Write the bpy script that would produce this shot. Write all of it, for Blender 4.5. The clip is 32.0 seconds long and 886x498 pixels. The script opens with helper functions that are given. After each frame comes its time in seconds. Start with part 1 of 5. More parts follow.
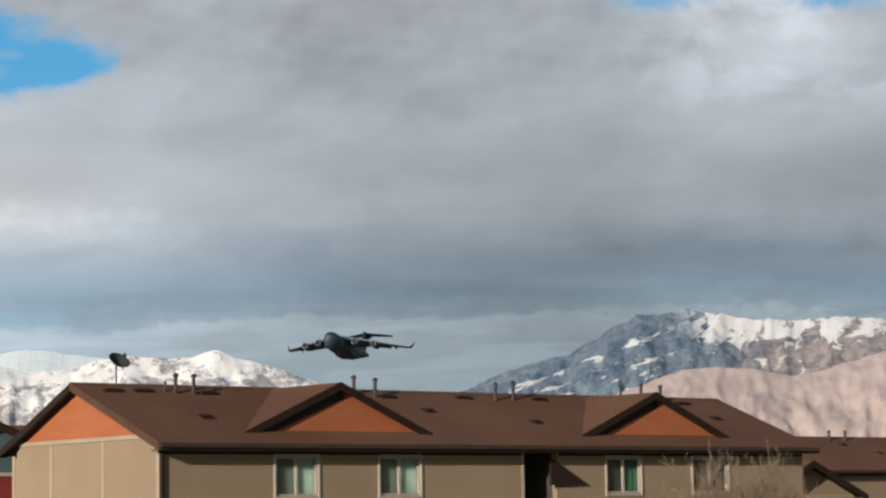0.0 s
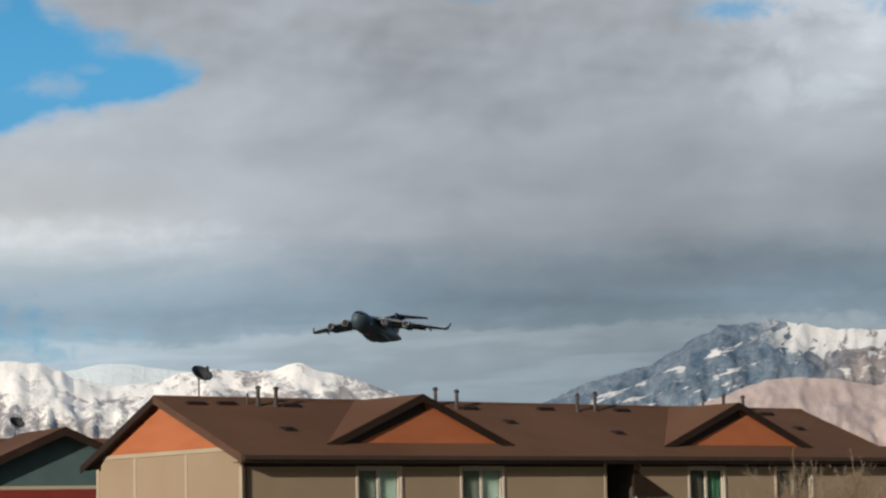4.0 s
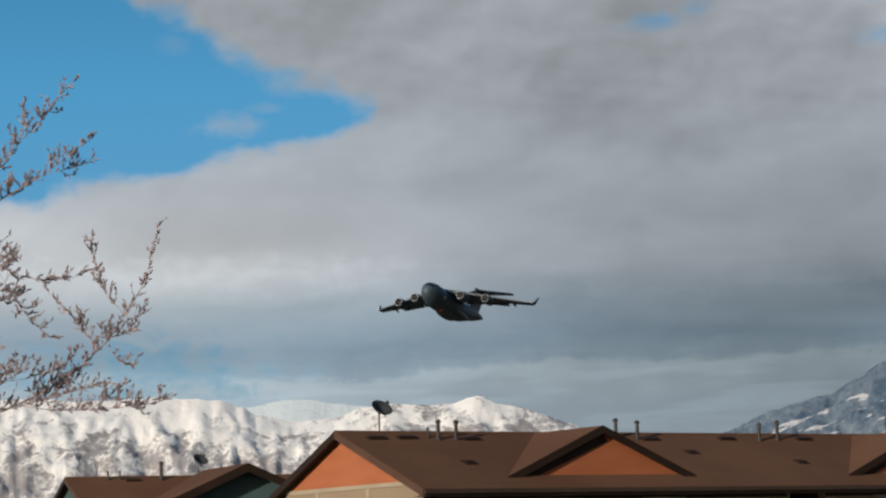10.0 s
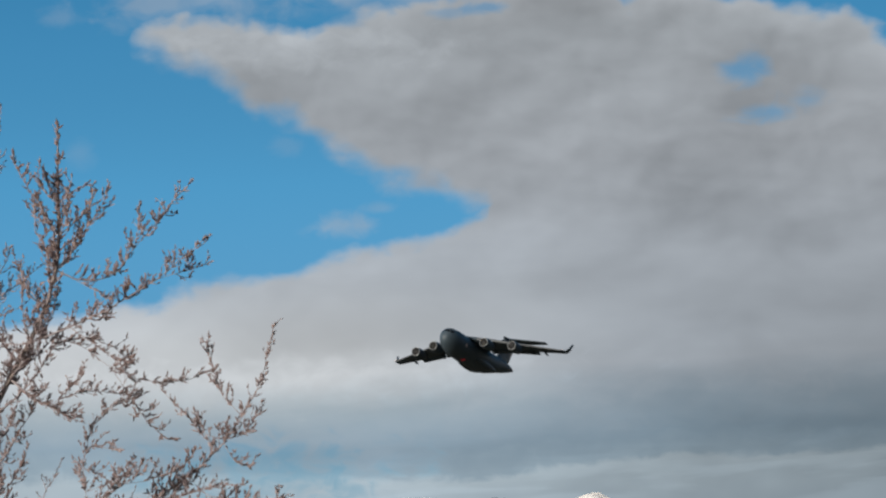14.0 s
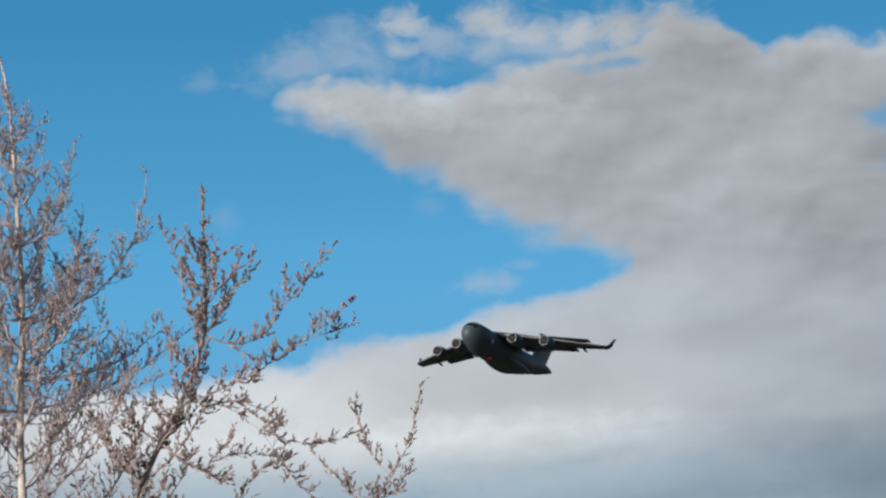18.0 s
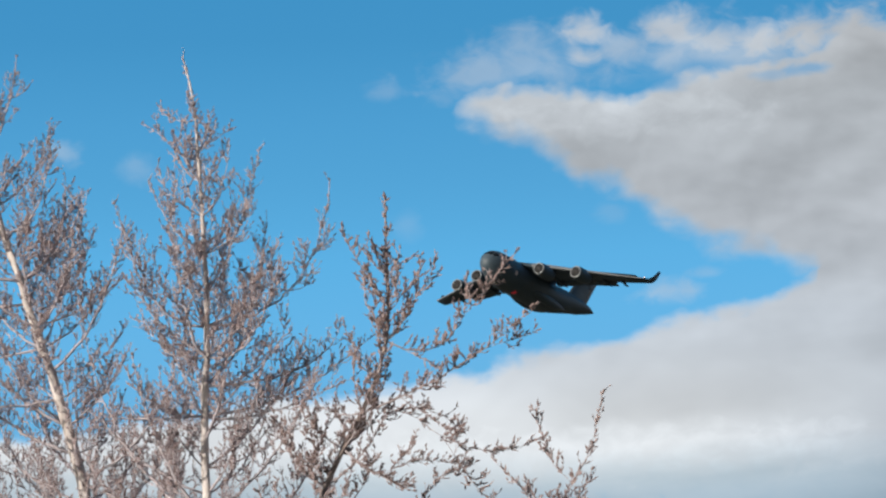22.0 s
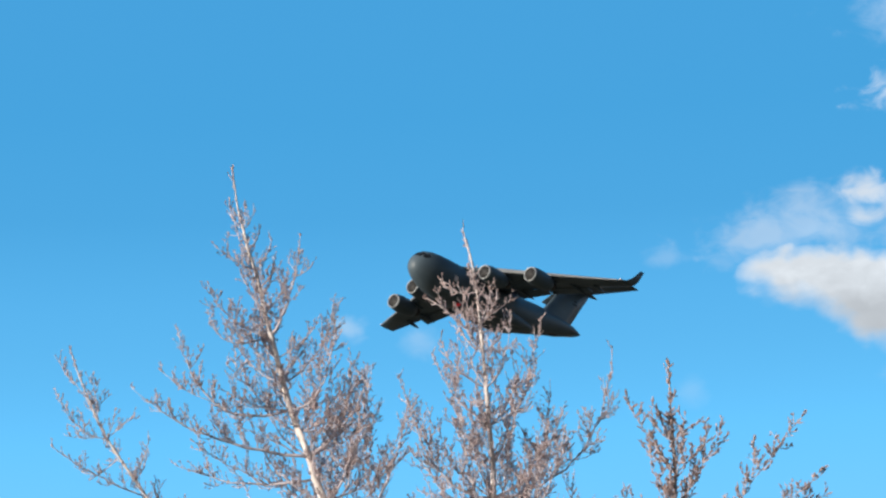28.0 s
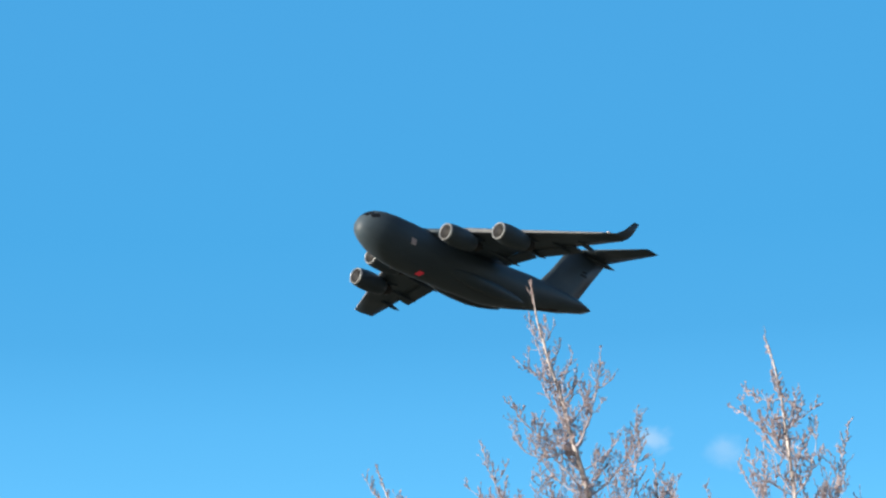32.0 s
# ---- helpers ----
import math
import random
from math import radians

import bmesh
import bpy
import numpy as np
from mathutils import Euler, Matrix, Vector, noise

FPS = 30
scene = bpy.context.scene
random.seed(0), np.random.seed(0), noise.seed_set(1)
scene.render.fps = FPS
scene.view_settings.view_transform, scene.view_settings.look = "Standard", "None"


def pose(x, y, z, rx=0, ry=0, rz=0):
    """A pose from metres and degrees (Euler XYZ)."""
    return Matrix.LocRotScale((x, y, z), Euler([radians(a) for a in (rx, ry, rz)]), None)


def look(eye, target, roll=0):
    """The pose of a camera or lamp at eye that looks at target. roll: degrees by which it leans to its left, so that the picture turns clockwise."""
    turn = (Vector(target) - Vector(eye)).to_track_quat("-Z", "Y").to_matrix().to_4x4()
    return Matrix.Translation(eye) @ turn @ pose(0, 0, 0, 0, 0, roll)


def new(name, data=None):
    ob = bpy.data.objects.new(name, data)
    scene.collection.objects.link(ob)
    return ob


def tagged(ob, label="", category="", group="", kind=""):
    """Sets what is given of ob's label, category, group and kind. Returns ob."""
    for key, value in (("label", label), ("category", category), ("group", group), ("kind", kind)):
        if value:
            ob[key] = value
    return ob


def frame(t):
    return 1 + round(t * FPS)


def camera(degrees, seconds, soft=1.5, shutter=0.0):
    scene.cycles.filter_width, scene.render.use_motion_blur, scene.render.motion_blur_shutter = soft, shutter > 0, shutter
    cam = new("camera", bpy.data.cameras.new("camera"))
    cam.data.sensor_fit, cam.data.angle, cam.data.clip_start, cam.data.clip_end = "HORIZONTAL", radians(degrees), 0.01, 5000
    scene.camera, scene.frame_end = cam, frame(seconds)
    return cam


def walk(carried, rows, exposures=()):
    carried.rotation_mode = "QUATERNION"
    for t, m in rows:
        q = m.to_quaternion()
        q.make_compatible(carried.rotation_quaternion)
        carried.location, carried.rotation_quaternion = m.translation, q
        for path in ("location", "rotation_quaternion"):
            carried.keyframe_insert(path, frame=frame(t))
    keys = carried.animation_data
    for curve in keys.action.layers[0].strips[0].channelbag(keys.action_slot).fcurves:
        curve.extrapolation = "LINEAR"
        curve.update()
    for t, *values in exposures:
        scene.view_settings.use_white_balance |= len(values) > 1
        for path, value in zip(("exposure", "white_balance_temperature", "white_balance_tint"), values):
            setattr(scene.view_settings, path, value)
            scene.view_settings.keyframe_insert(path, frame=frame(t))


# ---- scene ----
# ---------- camera: one standing place, turned by hand after the aircraft ----------
EYE = Vector((0.0, 0.0, 3.0))


def toward(az, el, far=100.0):
    """A place at the compass angle az (right of the first view) and height angle el, far metres out along the ground."""
    a, e = radians(az), radians(el)
    return EYE + Vector((math.sin(a) * far, math.cos(a) * far, math.tan(e) * far))


TURNS = [(0.0, 0.000, 6.376, -1.029), (0.5, -0.109, 6.461, -1.032), (1.0, -0.183, 6.461, -1.029), (1.5, -0.507, 6.519, -1.062), (2.0, -0.850, 6.501, -1.193),
         (2.5, -1.121, 6.620, -1.226), (3.0, -1.383, 6.654, -1.260), (3.5, -1.631, 6.663, -1.207), (4.5, -2.250, 6.704, -1.260), (5.5, -3.003, 6.779, -1.366),
         (6.0, -3.387, 7.094, -1.288), (6.5, -4.150, 7.140, -1.967), (7.0, -4.399, 7.392, -2.072), (7.5, -4.529, 7.487, -1.810), (8.0, -4.651, 7.465, -1.726),
         (8.5, -5.093, 7.434, -1.591), (9.0, -5.416, 7.362, -1.551), (9.5, -5.849, 7.352, -1.551), (10.0, -6.094, 7.552, -1.763), (10.5, -6.390, 7.550, -2.351),
         (11.0, -6.380, 7.899, -2.716), (11.5, -6.055, 7.825, -2.207), (12.0, -6.755, 8.155, -2.354), (12.5, -7.730, 8.664, -2.494), (13.0, -8.563, 9.244, -2.669),
         (13.5, -8.641, 9.793, -2.580), (14.0, -8.731, 9.936, -2.336), (14.5, -9.390, 10.165, -2.786), (15.5, -10.350, 10.290, -2.700), (16.5, -11.334, 10.349, -3.022),
         (17.0, -11.774, 10.765, -3.014), (17.5, -11.981, 11.248, -3.287), (18.0, -12.131, 11.437, -3.093), (18.5, -12.432, 11.398, -3.194), (19.0, -12.982, 11.485, -3.126),
         (19.5, -13.783, 11.550, -2.853), (20.0, -14.764, 11.237, -2.560), (20.5, -15.096, 11.036, -2.412), (21.0, -15.776, 11.464, -2.046), (21.5, -16.138, 11.639, -2.018),
         (22.0, -16.493, 11.806, -2.092), (22.5, -16.916, 11.873, -1.927), (23.0, -17.752, 12.611, -1.936), (23.5, -18.521, 13.133, -2.262), (24.0, -19.056, 13.319, -2.406),
         (24.5, -19.564, 13.403, -2.434), (25.5, -20.180, 14.335, -2.350), (26.5, -20.831, 15.231, -2.262), (27.0, -21.473, 15.362, -2.117), (27.5, -22.394, 15.519, -2.281),
         (28.0, -23.177, 16.025, -2.208), (28.5, -24.006, 16.434, -2.137), (29.0, -24.678, 16.728, -2.020), (29.5, -25.318, 16.941, -1.861), (30.0, -26.229, 17.487, -1.926),
         (30.5, -27.473, 17.931, -2.048), (31.0, -28.517, 18.231, -2.102), (31.5, -29.494, 18.608, -2.017), (32.0, -30.454, 18.933, -2.063)]
cam = camera(20.68, 32.0, soft=2.3)
walk(cam, [(t, look(EYE, toward(az, el), roll)) for t, az, el, roll in TURNS],
     exposures=[(0, -0.03), (3, -0.09), (6, -0.18), (9, -0.31), (13, -0.31), (17, -0.1), (20, 0.06), (24, 0.3), (28, 0.58), (32, 0.72)])

# ---------- sun, sky and exposure ----------
SUN_AZ, SUN_EL = -150.0, 15.5
world = bpy.data.worlds.new("sky")
scene.world = world
world.use_nodes = True
wn = world.node_tree.nodes
sky = wn.new("ShaderNodeTexSky")
sky.sky_type, sky.sun_disc = "NISHITA", False
sky.sun_elevation, sky.sun_rotation = radians(SUN_EL), radians(SUN_AZ)
wn["Background"].inputs["Strength"].default_value = 0.05
world.node_tree.links.new(sky.outputs["Color"], wn["Background"].inputs["Color"])
lamp = bpy.data.lights.new("sun", "SUN")
lamp.energy, lamp.angle, lamp.color = 4.0, radians(0.5), (1.0, 0.9, 0.76)
new("sun", lamp).matrix_world = look(toward(SUN_AZ, SUN_EL, 200), EYE)


# ---------- materials ----------
class Nodes:
    """Short hand for a material's node tree."""

    def __init__(self, name):
        self.mat = bpy.data.materials.new(name)
        self.mat.use_nodes = True
        self.tree = self.mat.node_tree
        self.bsdf = self.tree.nodes["Principled BSDF"]
        self.out = self.tree.nodes["Material Output"]

    def add(self, kind, **given):
        node = self.tree.nodes.new("ShaderNode" + kind)
        for key, value in given.items():
            if key in node.inputs:
                self.put(node.inputs[key], value)
        return node

    def put(self, socket, value):
        if isinstance(value, bpy.types.NodeSocket):
            self.tree.links.new(value, socket)
        else:
            socket.default_value = value

    def math(self, op, a, b=0.0, c=0.0):
        node = self.tree.nodes.new("ShaderNodeMath")
        node.operation = op
        for socket, value in zip(node.inputs, (a, b, c)):
            self.put(socket, value)
        return node.outputs[0]

    def smooth(self, x, lo, hi):
        node = self.tree.nodes.new("ShaderNodeMapRange")
        node.interpolation_type = "SMOOTHSTEP"
        self.put(node.inputs["Value"], x)
        self.put(node.inputs["From Min"], lo)
        self.put(node.inputs["From Max"], hi)
        return node.outputs["Result"]

    def noise(self, vector, scale, detail=4.0, rough=0.55, distort=0.0):
        node = self.add("TexNoise", Scale=scale, Detail=detail, Roughness=rough, Distortion=distort)
        if vector is not None:
            self.put(node.inputs["Vector"], vector)
        return node.outputs["Fac"]

    def ramp(self, x, stops, mode="LINEAR"):
        node = self.tree.nodes.new("ShaderNodeValToRGB")
        node.color_ramp.interpolation = mode
        els = node.color_ramp.elements
        while len(els) < len(stops):
            els.new(1.0)
        for el, (place, colour) in zip(els, stops):
            el.position = place
            el.color = (*colour, 1) if isinstance(colour, tuple) else (colour, colour, colour, 1)
        self.put(node.inputs["Fac"], x)
        return node.outputs["Color"]

    def mix(self, fac, a, b, blend="MIX"):
        node = self.tree.nodes.new("ShaderNodeMix")
        node.data_type, node.blend_type = "RGBA", blend
        for key, value in ((0, fac), (6, a), (7, b)):
            if isinstance(value, tuple) and len(value) == 3:
                value = (*value, 1)
            self.put(node.inputs[key], value)
        return node.outputs[2]

    def bump(self, height, strength=0.3, distance=0.02):
        node = self.add("Bump", Strength=strength, Distance=distance, Height=height)
        self.put(self.bsdf.inputs["Normal"], node.outputs["Normal"])

    def coords(self):
        return self.add("TexCoord").outputs["Object"]

    def stretch(self, vector, sx, sy, sz):
        node = self.tree.nodes.new("ShaderNodeMapping")
        node.inputs["Scale"].default_value = (sx, sy, sz)
        self.put(node.inputs["Vector"], vector)
        return node.outputs["Vector"]


def surface(name, a, b, rough=0.8, scale=3.0, fine=40.0, metal=0.0, bump=0.2, stretch=None, spec=0.3, islands=0.0):
    """A worn surface: two base colours mixed at two scales, with fine relief."""
    n = Nodes(name)
    co = n.coords()
    if stretch:
        co = n.stretch(co, *stretch)
    big, small = n.noise(co, scale, 5), n.noise(co, fine, 3)
    fac = n.math("ADD", n.math("MULTIPLY", n.smooth(big, 0.3, 0.7), 0.65), n.math("MULTIPLY", small, 0.35))
    if islands:
        geo = n.add("NewGeometry")
        fac = n.math("ADD", n.math("MULTIPLY", fac, 1 - islands), n.math("MULTIPLY", geo.outputs["Random Per Island"], islands))
    n.put(n.bsdf.inputs["Base Color"], n.mix(fac, a, b))
    n.put(n.bsdf.inputs["Roughness"], n.math("ADD", rough - 0.08, n.math("MULTIPLY", small, 0.16)))
    n.bsdf.inputs["Metallic"].default_value = metal
    n.bsdf.inputs["Specular IOR Level"].default_value = spec
    if bump:
        n.bump(small, bump, 0.01)
    return n.mat


M_BEIGE = surface("beige_stucco", (0.315, 0.236, 0.163), (0.375, 0.286, 0.20), 0.9, 0.35, 30)
M_TRIM = surface("tan_trim", (0.40, 0.33, 0.24), (0.47, 0.395, 0.295), 0.7, 0.6, 20)
M_ORANGE = surface("orange_siding", (0.40, 0.13, 0.056), (0.49, 0.165, 0.075), 0.75, 0.5, 25, stretch=(1, 1, 4))
M_TEAL = surface("teal_siding", (0.06, 0.10, 0.105), (0.085, 0.135, 0.14), 0.75, 0.5, 25)
M_RED = surface("red_siding", (0.17, 0.025, 0.02), (0.23, 0.035, 0.028), 0.75, 0.5, 25)
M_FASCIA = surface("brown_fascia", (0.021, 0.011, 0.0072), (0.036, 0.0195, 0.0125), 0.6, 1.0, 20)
M_RAKE_LIT = surface("brown_rake_lit", (0.085, 0.046, 0.03), (0.12, 0.066, 0.044), 0.7, 1.0, 20)
M_FRIEZE = surface("brown_frieze_paint", (0.05, 0.034, 0.026), (0.075, 0.052, 0.041), 0.8, 1.0, 20)
M_CASING = surface("pale_window_casing", (0.44, 0.385, 0.33), (0.52, 0.46, 0.40), 0.6, 0.6, 20)
# Soffit brown taken near black, with the shade under the rakes in it.
M_SOFFIT_SHADE = surface("shaded_soffit_brown", (0.02, 0.014, 0.012), (0.03, 0.022, 0.018), 0.8, 1.0, 20)
M_PIPE = surface("vent_metal", (0.045, 0.038, 0.036), (0.095, 0.08, 0.075), 0.5, 4, 60, metal=0.4)
M_DISH = surface("dish_grey", (0.035, 0.043, 0.05), (0.07, 0.078, 0.082), 0.5, 3, 60)
M_BLIND = surface("pale_blind", (0.34, 0.43, 0.37), (0.44, 0.52, 0.46), 0.8, 1.5, 12, stretch=(1.5, 1.5, 0.6))
M_CURTAIN = surface("green_curtain", (0.01, 0.042, 0.022), (0.06, 0.185, 0.105), 0.8, 3.5, 12, stretch=(6, 6, 0.1))
M_RECESS_SHADE = surface("recess_shade", (0.05, 0.045, 0.04), (0.09, 0.08, 0.07), 0.9, 1.5, 12)
M_SHEER = surface("grey_green_sheer", (0.13, 0.145, 0.12), (0.2, 0.215, 0.18), 0.85, 2, 30, stretch=(6, 6, 0.3))
M_SCREEN = surface("insect_screen", (0.055, 0.05, 0.042), (0.075, 0.07, 0.06), 0.85, 2, 90)


def shingles():
    n = Nodes("asphalt_shingles")
    co = n.coords()
    big = n.noise(n.stretch(co, 1, 1, 0.6), 0.22, 5)
    tabs = n.noise(n.stretch(co, 3.0, 7.0, 7.0), 1.0, 2)
    fine = n.noise(co, 60, 2)
    fac = n.math("ADD", n.math("MULTIPLY", n.smooth(big, 0.3, 0.7), 0.45), n.math("ADD", n.math("MULTIPLY", tabs, 0.35), n.math("MULTIPLY", fine, 0.2)))
    n.put(n.bsdf.inputs["Base Color"], n.mix(fac, (0.125, 0.061, 0.037), (0.206, 0.111, 0.070)))
    n.bsdf.inputs["Roughness"].default_value = 0.92
    n.bsdf.inputs["Specular IOR Level"].default_value = 0.15
    n.bump(n.math("ADD", fine, tabs), 0.5, 0.015)
    return n.mat


M_ROOF = shingles()


def pane_glass():
    n = Nodes("window_glass")
    n.bsdf.inputs["Base Color"].default_value = (0.8, 0.9, 0.88, 1)
    n.bsdf.inputs["Roughness"].default_value = 0.03
    n.bsdf.inputs["Transmission Weight"].default_value = 1.0
    n.bsdf.inputs["IOR"].default_value = 1.3
    return n.mat


M_GLASS = pane_glass()
M_PLANE = surface("aircraft_grey", (0.05, 0.077, 0.105), (0.083, 0.118, 0.152), 0.5, 0.25, 3.0, stretch=(0.35, 1, 1), spec=0.35, bump=0.0)
M_PLANE_DARK = surface("aircraft_dark", (0.015, 0.016, 0.018), (0.03, 0.03, 0.033), 0.6, 1.0, 10, bump=0.0)
M_LIP = surface("bare_metal_lip", (0.27, 0.295, 0.325), (0.37, 0.40, 0.43), 0.45, 1.0, 10, metal=0.5, bump=0.0)
# Pale tone puts the sunlit line of the wing's edge into the colour.
M_SUNLIT_EDGE = surface("sunlit_leading_edge", (0.21, 0.23, 0.26), (0.30, 0.325, 0.36), 0.45, 0.6, 6, metal=0.2, bump=0.0)
M_WHITE = surface("pale_panel", (0.62, 0.52, 0.53), (0.72, 0.62, 0.62), 0.6, 1.0, 10, bump=0.0)
M_MARK = surface("dark_marking", (0.03, 0.034, 0.04), (0.045, 0.05, 0.055), 0.6, 1.0, 10, bump=0.0)
M_COCKPIT = surface("cockpit_glass", (0.01, 0.012, 0.015), (0.02, 0.022, 0.026), 0.12, 1.0, 10, bump=0.0, spec=0.6)


def beacon():
    n = Nodes("red_beacon")
    n.put(n.bsdf.inputs["Base Color"], (0.55, 0.03, 0.05, 1))
    n.put(n.bsdf.inputs["Emission Color"], (1.0, 0.06, 0.09, 1))
    n.bsdf.inputs["Emission Strength"].default_value = 0.1
    return n.mat


M_BEACON = beacon()
M_BARK = surface("pale_bark", (0.47, 0.43, 0.43), (0.80, 0.755, 0.76), 0.9, 6.0, 45)
M_BROWN_BARK = surface("brown_bark", (0.2, 0.155, 0.145), (0.44, 0.38, 0.37), 0.9, 6.0, 45)
M_TWIG = surface("twig_bark", (0.40, 0.365, 0.41), (0.73, 0.685, 0.755), 0.9, 3.0, 30, bump=0.0, islands=0.5)
M_BUD = surface("brown_buds", (0.19, 0.13, 0.128), (0.54, 0.455, 0.475), 0.9, 2.0, 30, bump=0.0, islands=0.75)
M_TWIG_BROWN = surface("brown_twig_bark", (0.33, 0.287, 0.31), (0.60, 0.545, 0.585), 0.9, 3.0, 30, bump=0.0, islands=0.5)
M_BUD_DARK = surface("dark_brown_buds", (0.15, 0.10, 0.096), (0.46, 0.375, 0.385), 0.9, 2.0, 30, bump=0.0, islands=0.75)
M_STRAW = surface("straw_twig", (0.19, 0.138, 0.095), (0.30, 0.232, 0.165), 0.9, 3.0, 30, bump=0.0, islands=0.5)
M_GRASS = surface("dry_winter_grass", (0.075, 0.068, 0.045), (0.13, 0.115, 0.08), 0.95, 0.02, 0.8)


def mountain_stuff(name, rock_a, rock_b, snow_lo, snow_hi, low_el, shoulder=0.0, white=(0.88, 0.85, 0.81), rough=1.0, bare=0.0):
    """Rock with snow: snow lies where it is high and where the noise of gullies lets it."""
    n = Nodes(name)
    co = n.coords()
    sep = n.add("SeparateXYZ")
    n.put(sep.inputs[0], co)
    x, z = sep.outputs[0], sep.outputs[2]
    high = n.math("DIVIDE", z, 330.0)
    gully = n.noise(n.stretch(co, 1.0, 1.0, 0.7), 0.016, 7, 0.66, 0.8)
    patch = n.noise(co, 0.036, 6, 0.62, 0.6)
    fleck = n.noise(n.stretch(co, 1, 1, 0.75), 0.16, 4, 0.65, 0.4)
    amount = n.math("ADD", n.math("MULTIPLY", high, low_el), n.math("ADD", n.math("ADD", 0.4, n.math("MULTIPLY", n.math("SUBTRACT", gully, 0.5), 0.8 * rough)), n.math("ADD", n.math("ADD", 0.25, n.math("MULTIPLY", n.math("SUBTRACT", patch, 0.5), 0.5 * rough)), n.math("MULTIPLY", n.math("SUBTRACT", fleck, 0.5), 0.3 * rough))))
    rock = n.mix(n.smooth(n.math("ADD", n.math("MULTIPLY", gully, 0.45), n.math("ADD", n.math("MULTIPLY", patch, 0.35), n.math("MULTIPLY", fleck, 0.2))), 0.38, 0.62), rock_a, rock_b)
    if bare:
        # wind-swept ground toward the right end
        amount = n.math("SUBTRACT", amount, n.math("MULTIPLY", n.smooth(x, -640.0, -430.0), bare))
    if shoulder:
        # long drifts that run down with the flank, and the broad snowfield of the shoulder
        u = n.math("ADD", n.math("MULTIPLY", x, 0.94), n.math("MULTIPLY", z, 0.34))
        w = n.math("SUBTRACT", n.math("MULTIPLY", z, 0.94), n.math("MULTIPLY", x, 0.34))
        drift = n.noise(n.add("CombineXYZ", X=n.math("MULTIPLY", u, 0.016), Y=n.math("MULTIPLY", w, 0.075), Z=0.0).outputs[0], 1.0, 5, 0.6, 0.5)
        flank = n.smooth(x, 420.0, 330.0)
        amount = n.math("ADD", amount, n.math("MULTIPLY", n.math("MULTIPLY", n.math("SUBTRACT", drift, 0.52), flank), n.math("MULTIPLY", n.smooth(w, 188.0, 170.0), 3.0)))
        amount = n.math("SUBTRACT", amount, n.math("MULTIPLY", n.math("MULTIPLY", flank, n.smooth(w, 166.0, 186.0)), 0.16))
        # right of the summit: a white crest that breaks up downward into patches along the gullies
        right = n.smooth(x, 385.0, 450.0)
        vein = n.noise(n.add("CombineXYZ", X=n.math("MULTIPLY", n.math("SUBTRACT", x, n.math("MULTIPLY", z, 0.7)), 0.026), Y=n.math("MULTIPLY", n.math("ADD", z, n.math("MULTIPLY", x, 0.25)), 0.03), Z=0.0).outputs[0], 1.0, 5, 0.6, 0.9)
        field = n.math("ADD", n.math("MULTIPLY", n.smooth(high, 0.80, 0.985), shoulder), n.math("ADD", n.math("MULTIPLY", n.math("SUBTRACT", vein, 0.5), 3.2), n.math("MULTIPLY", n.math("SUBTRACT", fleck, 0.5), 0.7)))
        patches = n.smooth(field, 0.27, 0.5)
        rock = n.mix(n.smooth(x, 430.0, 560.0), rock, n.mix(n.smooth(patch, 0.35, 0.65), (0.17, 0.17, 0.19), (0.38, 0.325, 0.31)))
    snow = n.smooth(amount, snow_lo, snow_hi)
    if shoulder:
        snow = n.math("ADD", n.math("MULTIPLY", snow, n.math("SUBTRACT", 1.0, right)), n.math("MULTIPLY", patches, right))
    n.put(n.bsdf.inputs["Base Color"], n.mix(snow, rock, white))
    n.bsdf.inputs["Roughness"].default_value = 0.95
    n.bsdf.inputs["Specular IOR Level"].default_value = 0.1
    n.bump(n.math("ADD", gully, n.math("ADD", patch, n.math("MULTIPLY", fleck, 0.4))), 0.5, 6.0)
    return n.mat


M_SNOW_RANGE = mountain_stuff("snowy_range", (0.33, 0.305, 0.31), (0.52, 0.485, 0.475), 1.13, 1.4, 1.0, white=(0.95, 0.91, 0.87), rough=1.9, bare=0.12)
# Distance haze is mixed into these colours, paler and bluer than the near snow.
M_FAR_RANGE = mountain_stuff("painted_haze_snow_range", (0.42, 0.51, 0.57), (0.48, 0.57, 0.62), 1.0, 1.2, 0.7, white=(0.60, 0.67, 0.71))
# The blue of far air is painted into this rock's base colours.
M_HAZE_BLUE_PEAK = mountain_stuff("haze_blue_rock_and_snow", (0.065, 0.108, 0.165), (0.22, 0.265, 0.315), 0.94, 1.14, 0.25, shoulder=0.6, white=(0.68, 0.67, 0.665))
M_FOOTHILL = surface("bare_foothill", (0.42, 0.325, 0.30), (0.68, 0.55, 0.50), 0.95, 0.022, 0.11, stretch=(3.0, 1, 0.22), bump=0.9)


